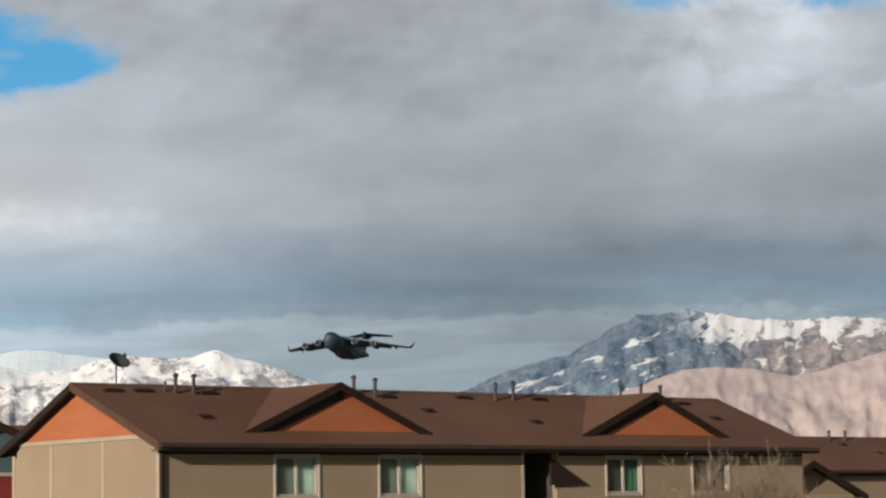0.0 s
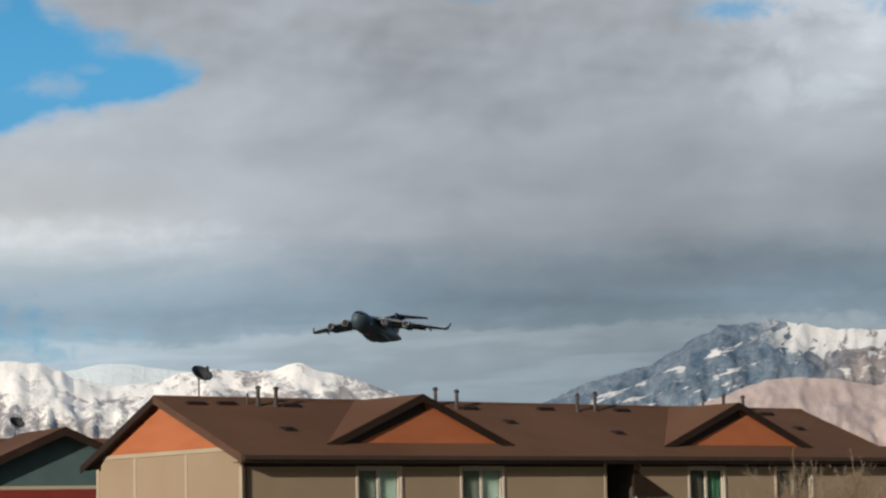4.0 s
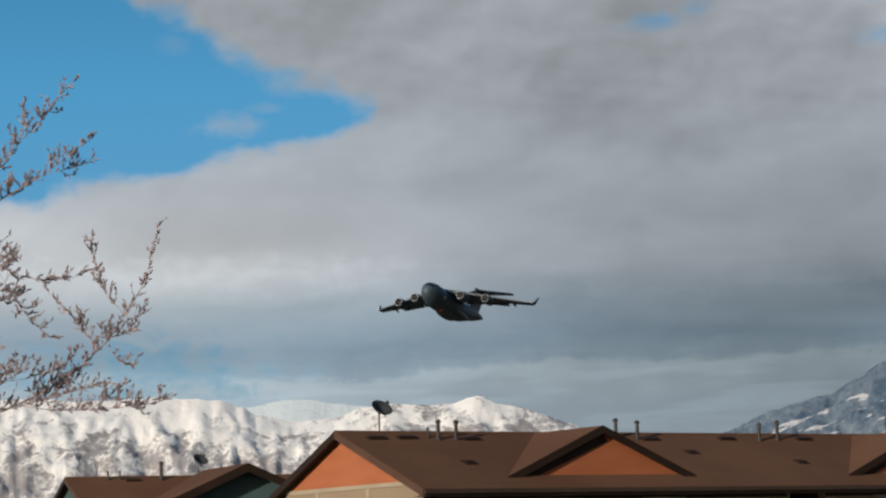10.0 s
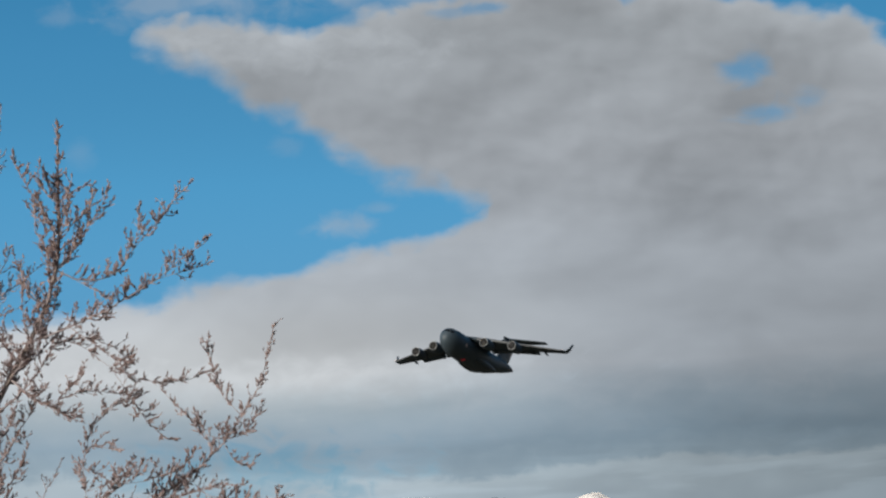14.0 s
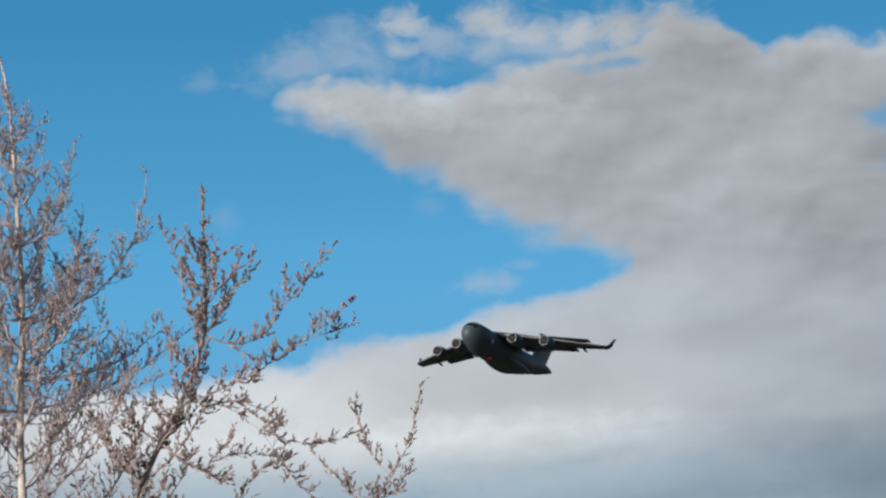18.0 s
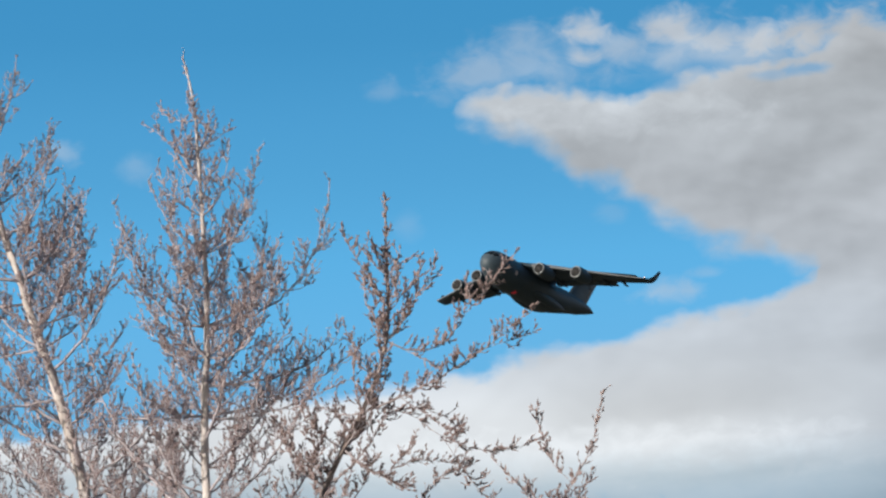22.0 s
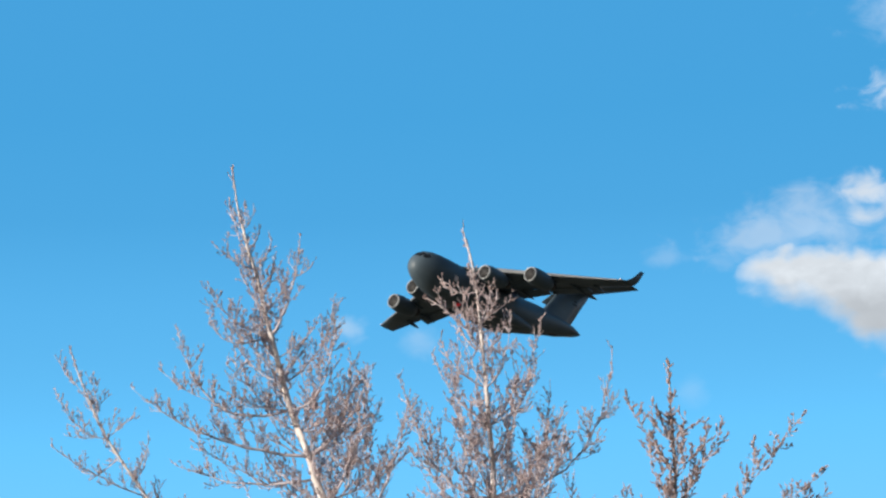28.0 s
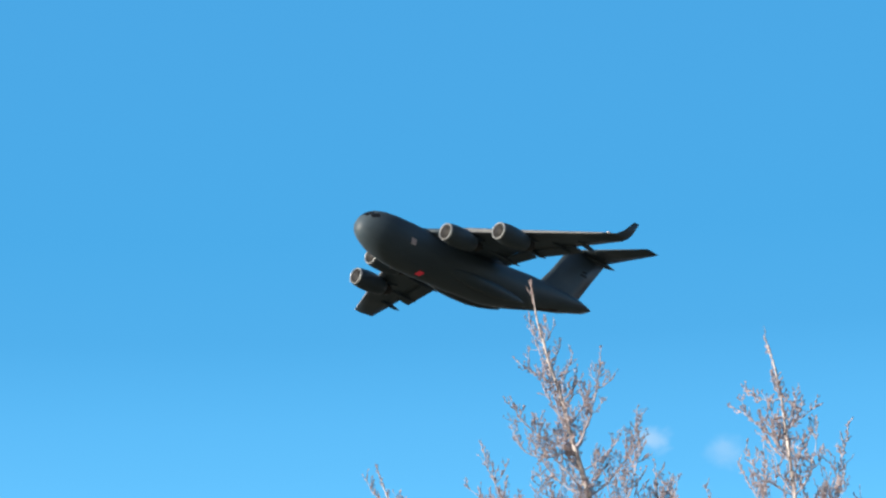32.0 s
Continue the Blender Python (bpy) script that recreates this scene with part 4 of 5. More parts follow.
class Bare:
    """A bare tree in the making: a leader, limbs that sweep out and then up, side twigs, and short knobbly spurs on all of them."""

    def __init__(self, seed, buds, knob, twig_by):
        self.rng = random.Random(seed)
        self.buds, self.knob, self.twig_by = buds, knob, twig_by
        self.twigs, self.spurs = Soup(), Soup()

    def around(self, d):
        """A way square to d, any way round it but seldom downward."""
        side = Matrix.Rotation(self.rng.uniform(0, 6.28), 3, d) @ d.orthogonal().normalized()
        return -side if side.z < -0.3 and self.rng.random() < 0.65 else side

    def knobs(self, pts, gap, big=1.0):
        """Spurs in clumps along a twig, with bare stretches between."""
        if not self.buds:
            return
        rng, phase = self.rng, self.rng.uniform(0, 40)
        gone = 0.0
        for a, b in zip(pts, pts[1:]):
            d = b - a
            dn, at = d.normalized(), rng.uniform(0, gap)
            while at < d.length:
                p = a + dn * at
                thick = 0.62 + 0.55 * noise.noise(Vector(((gone + at) * 5.5, phase, 0.3)))
                at += gap * rng.uniform(0.6, 1.5)
                if rng.random() > thick * self.buds:
                    continue
                for _ in range(rng.choice((1, 2, 2, 3))):
                    way = (dn * rng.uniform(0.7, 1.7) + self.around(dn) * rng.uniform(0.35, 1.0)).normalized()
                    much = big * self.knob * rng.choice((0.6, 0.8, 1.0, 1.0, 1.4))
                    self.spurs.bud(p + dn * rng.uniform(-0.01, 0.01), way, rng.uniform(0.026, 0.056) * much, rng.uniform(0.0055, 0.0085) * much)
            gone += d.length

    def shoot(self, a, d, side, length, r, level):
        """A side twig that leaves at a wide angle and lifts its end."""
        rng = self.rng
        lean = rng.uniform(0.55, 1.0)
        mid = a + (d * (1.25 - lean) + side * lean).normalized() * length * 0.55
        end = mid + (d * 0.5 + side * 0.35 + Vector((0, 0, rng.uniform(0.25, 1.0)))).normalized() * length * 0.5
        tw = [a] + wobble(bend(a, mid, end, 4)[1:], 0.006 + 0.012 * length, rng)
        self.twigs.rod(tw, [r * q * self.twig_by for q in (1.0, 0.85, 0.75, 0.6, 0.4)])
        self.knobs(tw, 0.023)
        if level and length > 0.2:
            for _ in range(int(length / 0.085)):
                i = rng.choice((1, 1, 2, 2, 3))
                d2 = (tw[i + 1] - tw[i]).normalized()
                self.shoot(tw[i], d2, self.around(d2), length * rng.uniform(0.22, 0.48), r * 0.72, level - 1)

    def clothe(self, pts, span, gap, most):
        """Side twigs and spurs along a limb, longest a third of the way out."""
        rng = self.rng
        self.knobs(pts[len(pts) // 6:], 0.02, 1.15)
        walked, nxt = 0.0, span * 0.16 + rng.uniform(0, gap)
        for a, b in zip(pts, pts[1:]):
            walked += (b - a).length
            while walked >= nxt:
                f = nxt / span
                nxt += gap * rng.uniform(0.55, 1.5)
                left = max(0.0, 1 - f)
                if left < 0.14 and rng.random() < 0.75:
                    continue
                d = (b - a).normalized()
                length = rng.uniform(0.06, 0.14) + most * min(1.0, left * 1.7) * min(1.0, span / 1.6) * rng.uniform(0.1, 1.0) ** 1.4
                self.shoot(a.lerp(b, rng.random()), d, self.around(d), length, 0.0062, 1 if length > 0.2 else 0)


def tree(label, far, trunk, limbs, seed, extra=40, crown_low=4.0, reach=2.0, buds=1.0, thick=0.14, twig=M_TWIG, bark=M_BARK, bud=M_BUD, gap=0.055, most=0.5, knob=0.92, group="bare trees", twig_by=1.0, stem_tip=0.006):
    """A bare tree: the leader through the given angles from the top down; limbs as root, elbow and tip; more limbs toward and away from the viewer."""
    grown = Bare(seed, buds, knob, twig_by)
    rng = grown.rng
    spine = [toward(a, e, far) for a, e in trunk]
    foot = Vector((spine[-1].x + 0.05, spine[-1].y, 0))
    t = thing("tree", label, "tree", Matrix.Translation(foot), group)
    spine = [p - foot for p in spine]
    while spine[-1].z > 1.2:
        last = spine[-1]
        spine.append(Vector((last.x * 0.75, last.y * 0.75, last.z - min(1.6, last.z * 0.5))))
    spine.append(Vector((0, 0, -0.1)))
    total = spine[0].z
    fine = []
    for a, b in zip(spine, spine[1:]):
        k = max(1, int((a - b).length / 0.3))
        fine += [a.lerp(b, i / k) for i in range(k)]
    fine.append(spine[-1])
    for _ in range(2):
        fine = [fine[0]] + [(p + q * 2 + r) / 4 for p, q, r in zip(fine, fine[1:], fine[2:])] + [fine[-1]]
    fine = [fine[0]] + wobble(fine[1:-1], 0.008, rng) + [fine[-1]]
    size = lambda z: stem_tip + thick * max(0.0, (total - z) / total) ** 0.9
    part("trunk", tube(bmesh.new(), fine, [size(p.z) for p in fine], 9), bark, t, "pale grey-pink tapering trunk", smooth=True)
    wood = [(p, size(p.z)) for p in fine]

    def nearest(p):
        """The wood that lies nearest to p as the viewer sees it, and how thick it is."""
        eye = EYE - foot
        way = (p - eye).normalized()
        return min(wood, key=lambda w: (w[0] - eye).normalized().angle(way))

    def limb(start, knee, tip, stout, most_here):
        chord = (knee - start).length + (tip - knee).length
        steps = max(5, int(chord / 0.16))
        pts = [start] + wobble(bend(start, knee, tip, steps)[1:], 0.012, rng)
        span = sum((b - a).length for a, b in zip(pts, pts[1:]))
        r0 = min(stout * 0.5, 0.0045 + 0.0075 * span)
        radii = [max(0.0035, r0 * (1 - i / len(pts)) ** 0.9) for i in range(len(pts))]
        if span > 0.8:
            part("limb", tube(bmesh.new(), pts, radii, 6), twig, t, smooth=True)
        else:
            grown.twigs.rod(pts, [q * twig_by for q in radii], 4)
        grown.clothe(pts, span, gap, most_here)
        wood.extend(zip(pts, radii))

    for a0, e0, a1, e1, a2, e2 in limbs:
        root, stout = nearest(toward(a0, e0, far) - foot)
        deep = (root + foot - EYE).to_2d().length
        dep = rng.uniform(-0.35, 0.35) * math.hypot(a2 - a0, e2 - e0) * far * 0.0175
        limb(root, toward(a1 + (a1 - (a0 + a2) / 2) * 0.85, e1 + (e1 - (e0 + e2) / 2) * 0.85, deep + dep * 0.6) - foot, toward(a2, e2, deep + dep) - foot, stout, most)
    out_way = (foot - EYE).to_2d().normalized()
    across = Vector((out_way.y, -out_way.x))
    for i in range(extra):
        f = (i + rng.random()) / extra
        z = crown_low + (total - 0.8 - crown_low) * f ** 1.2
        start, stout = min(wood[:len(fine)], key=lambda w: abs(w[0].z - z))
        out = reach * (1 - f) ** 0.8 * rng.uniform(0.3, 1.0) + 0.12
        turn = i * 2.39996 + rng.uniform(-0.5, 0.5)
        deep = math.sin(turn) * (1.0 if math.sin(turn) > 0 else 0.35)
        flat = out_way * out * deep + across * out * math.cos(turn)
        tip = start + Vector((flat.x, flat.y, out * rng.uniform(0.7, 1.3) + 0.2))
        tip.z = min(tip.z, total - 0.35)
        knee = start + Vector((flat.x * 0.75, flat.y * 0.75, (tip.z - start.z) * rng.uniform(0.15, 0.4)))
        limb(start, knee, tip, stout, most)
    # short upright shoots close round the leader
    up = [p for p in fine if p.z > total * 0.55][::-1]
    grown.knobs([p for p in fine if p.z > total * 0.8][::-1], 0.016, 1.15)
    grown.clothe(up, sum((b - a).length for a, b in zip(up, up[1:])) * 1.02, gap * 0.9, most * 0.55)
    raw("crown", grown.twigs.v, grown.twigs.f, twig, t, "fine ascending twigs", kind="stuff")
    if grown.spurs.v:
        raw("bud_cover", grown.spurs.v, grown.spurs.f, bud, t, "brown buds and short spurs", kind="stuff")
    return t


tree("tall bare tree with a leaning pale trunk and brown buds", 34.0,
     [(-28.31, 18.05), (-28.2, 17.1), (-27.97, 16.16), (-27.65, 15.09), (-27.45, 14.16), (-27.17, 12.96), (-26.79, 11.76), (-26.41, 10.69), (-25.9, 9.2), (-25.5, 7.8), (-25.0, 6.0)],
     [(-27.95, 15.76, -28.42, 15.97, -28.87, 16.31), (-27.53, 14.36, -28.44, 14.58, -28.97, 15.34), (-27.4, 13.96, -28.52, 13.91, -29.0, 14.78), (-27.18, 12.89, -27.98, 13.9, -28.58, 14.38), (-27.05, 12.43, -28.81, 12.46, -29.71, 14.37), (-27.45, 14.13, -26.97, 14.95, -26.66, 16.51), (-27.02, 12.62, -26.15, 13.07, -25.87, 15.0), (-26.6, 11.36, -25.7, 12.13, -25.56, 13.8),
      (-26.92, 12.09, -27.73, 12.37, -28.6, 12.85), (-26.67, 11.36, -29.09, 11.81, -30.8, 12.96), (-28.81, 12.46, -29.55, 12.87, -30.13, 13.35), (-26.22, 10.42, -25.06, 10.65, -24.12, 11.35), (-25.33, 10.66, -25.1, 11.71, -25.26, 13.24), (-26.41, 10.5, -28.29, 10.6, -29.9, 11.2), (-28.13, 12.71, -28.25, 13.51, -28.38, 14.04), (-28.01, 11.52, -28.27, 12.19, -27.99, 12.84)]
     + [(-26.92, 12.16, -26.37, 12.41, -25.82, 12.66), (-26.41, 10.69, -25.99, 11.34, -24.88, 12.1), (-27.62, 10.59, -28.82, 11.27, -29.36, 11.68), (-27.11, 12.82, -26.89, 13.48, -26.61, 14.01), (-26.73, 11.49, -27.47, 11.77, -28.14, 11.92), (-26.28, 10.42, -25.59, 11.06, -24.98, 13.3), (-25.8, 9.0, -24.8, 9.3, -24.1, 10.2), (-26.0, 9.4, -28.0, 9.3, -29.6, 9.6), (-25.6, 8.2, -27.4, 8.2, -29.3, 8.3)], 11, extra=92, crown_low=3.2, reach=3.0, thick=0.145)
tree("bare tree with an upright pale trunk and brown buds", 31.0,
     [(-22.68, 16.45), (-22.46, 15.82), (-22.32, 14.91), (-22.35, 13.58), (-22.3, 12.78), (-22.17, 11.84), (-22.16, 10.78), (-22.2, 9.45), (-22.31, 8.0), (-22.25, 5.0)],
     [(-22.37, 13.71, -22.85, 14.32, -23.55, 14.87), (-22.38, 14.71, -22.9, 14.92, -23.3, 15.33), (-22.15, 11.18, -21.45, 12.35, -20.86, 14.29), (-22.31, 14.44, -21.88, 14.6, -21.5, 14.78), (-22.17, 9.98, -20.03, 10.97, -19.16, 13.5), (-22.22, 8.66, -19.83, 9.1, -18.97, 10.29), (-22.19, 10.11, -23.55, 10.82, -24.34, 13.12), (-22.29, 9.72, -22.8, 10.8, -22.92, 14.13),
      (-22.22, 9.12, -23.18, 9.48, -23.82, 10.69), (-22.18, 9.58, -21.13, 10.48, -20.74, 12.86), (-22.28, 8.0, -23.48, 8.3, -24.15, 9.24), (-22.24, 8.26, -20.12, 8.58, -18.29, 9.83), (-22.16, 11.31, -21.76, 11.83, -21.45, 13.02), (-22.34, 12.91, -22.6, 13.32, -22.76, 13.99), (-22.18, 10.51, -22.6, 11.19, -22.63, 12.39), (-21.73, 8.64, -20.63, 9.4, -20.24, 10.71)]
     + [(-20.02, 11.24, -19.79, 11.76, -19.98, 12.17), (-23.42, 10.81, -23.8, 11.49, -24.12, 12.43), (-22.21, 9.19, -21.16, 9.68, -20.4, 11.78), (-22.32, 7.74, -20.95, 7.95, -18.76, 8.86), (-22.32, 7.74, -24.02, 7.92, -25.08, 8.21), (-22.3, 6.9, -21.0, 7.2, -19.6, 8.2)], 23, extra=84, crown_low=3.2, reach=2.6, thick=0.1)
tree("smaller bare tree with wide low limbs and brown buds", 28.0,
     [(-17.85, 13.11), (-17.86, 11.85), (-17.83, 10.65), (-17.81, 9.59), (-18.09, 8.87), (-18.53, 8.03), (-19.02, 7.12), (-19.58, 6.36), (-19.9, 5.4), (-20.1, 4.0)],
     [(-17.83, 10.65, -18.34, 11.27, -18.89, 12.25), (-17.85, 10.99, -18.17, 11.46, -18.34, 12.03), (-17.81, 10.05, -18.29, 10.54, -18.42, 11.34), (-17.78, 9.79, -17.01, 10.82, -16.67, 11.7), (-17.76, 10.25, -17.28, 10.9, -16.95, 11.52), (-17.77, 11.32, -17.49, 11.51, -17.11, 11.69), (-17.73, 9.65, -16.46, 9.53, -15.88, 11.24), (-16.23, 10.06, -15.52, 10.82, -14.72, 11.69),
      (-18.0, 7.5, -16.15, 8.85, -14.25, 10.47), (-15.59, 9.23, -14.9, 9.59, -14.35, 9.77), (-17.79, 9.59, -17.07, 9.23, -16.75, 9.01), (-18.67, 7.64, -19.26, 7.92, -19.88, 8.5), (-17.39, 8.05, -16.74, 7.69, -16.21, 7.46), (-18.32, 8.28, -17.39, 7.98, -17.0, 7.63), (-17.29, 7.31, -15.7, 6.91, -14.34, 7.28), (-19.09, 6.99, -18.34, 7.76, -17.78, 8.39)]
     + [(-19.6, 3.6, -14.78, 4.72, -12.84, 8.26), (-14.44, 5.57, -14.82, 6.04, -15.45, 6.78), (-14.5, 5.63, -14.62, 6.03, -14.77, 6.37), (-14.02, 6.48, -14.31, 7.08, -14.39, 8.06), (-14.34, 5.76, -13.64, 5.68, -13.16, 6.52), (-14.11, 5.56, -13.83, 5.09, -13.46, 5.0), (-17.6, 6.4, -15.94, 5.74, -15.13, 5.68), (-17.8, 6.0, -16.71, 6.22, -16.12, 6.73),
        (-18.04, 3.77, -16.87, 4.45, -15.95, 4.95), (-16.49, 3.85, -14.66, 4.45, -13.67, 4.62), (-14.65, 4.58, -13.48, 4.09, -12.53, 4.28), (-15.98, 3.31, -14.28, 3.78, -12.56, 4.28), (-15.71, 4.09, -15.44, 4.54, -14.78, 4.98), (-16.96, 6.88, -16.43, 7.39, -16.17, 7.59), (-19.02, 7.1, -18.2, 6.5, -17.3, 6.1)]
     + [(-18.49, 6.0, -17.7, 6.77, -17.29, 7.55), (-17.85, 4.81, -17.45, 5.71, -16.78, 6.35), (-17.96, 6.77, -17.17, 6.89, -16.25, 6.73), (-17.58, 5.45, -17.06, 5.57, -16.47, 5.42), (-18.5, 4.69, -17.59, 5.06, -16.68, 4.64), (-19.0, 7.06, -18.22, 6.52, -17.31, 6.23), (-17.33, 4.66, -16.41, 4.9, -15.88, 5.21), (-16.29, 4.5, -15.23, 4.86, -14.69, 5.44), (-18.08, 7.43, -17.15, 8.07, -16.21, 7.52), (-17.05, 5.96, -16.65, 6.48, -16.15, 6.66)], 37, extra=56, crown_low=2.6, reach=1.4, thick=0.07, twig=M_TWIG_BROWN, bark=M_BROWN_BARK, bud=M_BUD_DARK, most=0.26, gap=0.06, knob=1.3)
tree("bare tree with a slender leaning top and brown buds", 37.0,
     [(-32.25, 13.84), (-32.06, 13.15), (-31.6, 12.17), (-31.16, 11.37), (-30.7, 10.71), (-30.1, 10.0), (-29.8, 7.0)],
     [(-31.43, 11.84, -32.1, 12.04, -32.62, 12.89), (-31.6, 12.17, -31.6, 12.69, -31.85, 13.28), (-31.23, 11.77, -30.83, 12.16, -30.72, 12.33), (-31.56, 11.84, -32.03, 11.78, -32.43, 11.87), (-30.57, 10.58, -31.76, 10.99, -32.69, 11.58), (-30.8, 11.04, -30.48, 11.43, -30.4, 11.89), (-31.9, 12.89, -32.44, 13.42, -32.6, 13.71), (-31.03, 11.04, -31.63, 10.79, -31.73, 10.92)],
     41, extra=34, crown_low=3.6, reach=1.3, thick=0.08, most=0.36)
for where, far, spread, seed, words in ((6.2, 52.0, 1.25, 53, "in front of"), (7.55, 53.0, 1.1, 59, "beside")):
    tree("bare pale sapling %s the apartment building" % words, far,
         [(where - 0.05, 1.75), (where, 1.2), (where + 0.03, 0.4), (where + 0.05, -0.8)],
         [(where, low, where + s * spread * 0.6, low + 0.3, where + s * spread, low + rise) for s, low, rise in ((-0.9, 0.5, 0.95), (-0.5, 0.7, 0.7), (0.4, 0.6, 0.9), (0.75, 0.3, 0.8), (-1.1, -0.1, 1.0), (1.0, -0.2, 0.95), (0.2, 0.8, 0.75), (-0.75, 0.0, 0.7))],
         seed, extra=150, crown_low=1.4, reach=1.5, buds=0.0, thick=0.016, twig=M_STRAW, bark=M_STRAW, gap=0.05, most=0.55, twig_by=0.75, stem_tip=0.005, group="saplings")


# ---------- the aircraft: x forward, y to its left, z up ----------
# fuselage stations: x, middle height, half width, half height
BODY = [(20.6, 0.82, 0.36, 0.34), (20.45, 0.86, 0.85, 0.88), (19.95, 0.96, 1.35, 1.55), (19.2, 1.06, 1.82, 2.15), (18.2, 1.1, 2.28, 2.65), (16.9, 1.05, 2.74, 3.02), (14.9, 0.93, 3.14, 3.28),
        (12.5, 0.8, 3.42, 3.38), (8.0, 0.75, 3.43, 3.36), (2.0, 0.8, 3.43, 3.3), (-4.0, 0.95, 3.43, 3.2), (-8.0, 1.4, 3.38, 2.95), (-11.0, 1.9, 3.2, 2.65), (-14.0, 2.35, 2.9, 2.25), (-17.0, 2.75, 2.6, 1.82),
        (-20.0, 3.0, 2.25, 1.4), (-22.0, 3.25, 1.9, 1.0), (-23.7, 3.32, 1.5, 0.6), (-25.1, 3.3, 1.05, 0.12)]


def body_ring(x, zc, w, h, k=32):
    out = []
    for i in range(k):
        t = 2 * math.pi * i / k
        c, s = math.cos(t), math.sin(t)
        flat = 0.92 if x < -6 and s < 0 else 1.0
        out.append((x, w * math.copysign(abs(c) ** flat, c), zc + h * math.copysign(abs(s) ** flat, s)))
    return out


def body_at(x, t, off=0.0):
    """A place on the fuselage's skin at length x and angle t from its left side upward."""
    for (xa, za, wa, ha), (xb, zb, wb, hb) in zip(BODY, BODY[1:]):
        if xb <= x <= xa:
            f = (xa - x) / (xa - xb)
            z, w, h = za + (zb - za) * f, wa + (wb - wa) * f, ha + (hb - ha) * f
            return Vector((x, (w + off) * math.cos(t), z + (h + off) * math.sin(t)))
    return Vector((x, 0, 0))


def skin_patch(x0, x1, t0, t1, thick=0.03, n=4):
    """A panel that lies on the fuselage's skin, a little proud of it."""
    rows = []
    for off in (-0.02, thick):
        rows.append([[body_at(x0 + (x1 - x0) * i / n, t0 + (t1 - t0) * j / n, off) for j in range(n + 1)] for i in range(n + 1)])
    bm = bmesh.new()
    vs = [[[bm.verts.new(p) for p in r] for r in layer] for layer in rows]
    for i in range(n):
        for j in range(n):
            bm.faces.new((vs[1][i][j], vs[1][i + 1][j], vs[1][i + 1][j + 1], vs[1][i][j + 1]))
            bm.faces.new((vs[0][i][j], vs[0][i][j + 1], vs[0][i + 1][j + 1], vs[0][i + 1][j]))
    rim = [(0, j) for j in range(n)] + [(i, n) for i in range(n)] + [(n, j) for j in range(n, 0, -1)] + [(i, 0) for i in range(n, 0, -1)]
    for a, b in zip(rim, rim[1:] + rim[:1]):
        bm.faces.new((vs[0][a[0]][a[1]], vs[0][b[0]][b[1]], vs[1][b[0]][b[1]], vs[1][a[0]][a[1]]))
    bmesh.ops.recalc_face_normals(bm, faces=bm.faces)
    return bm


FOIL = [(1.0, 0.0), (0.72, 0.045), (0.4, 0.075), (0.2, 0.07), (0.07, 0.045), (0.015, 0.018), (0.0, 0.0), (0.015, -0.014), (0.07, -0.03), (0.2, -0.045), (0.4, -0.045), (0.72, -0.022)]


def foil_ring(lead, chord, place, thick=1.0, up=(0, 0, 1)):
    """A wing section: leading edge at lead, running aft for chord, at the cross place (y, z), thick along up."""
    u = Vector(up)
    return [Vector((lead - chord * f, place[0], place[1])) + u * (h * chord * thick) for f, h in FOIL]


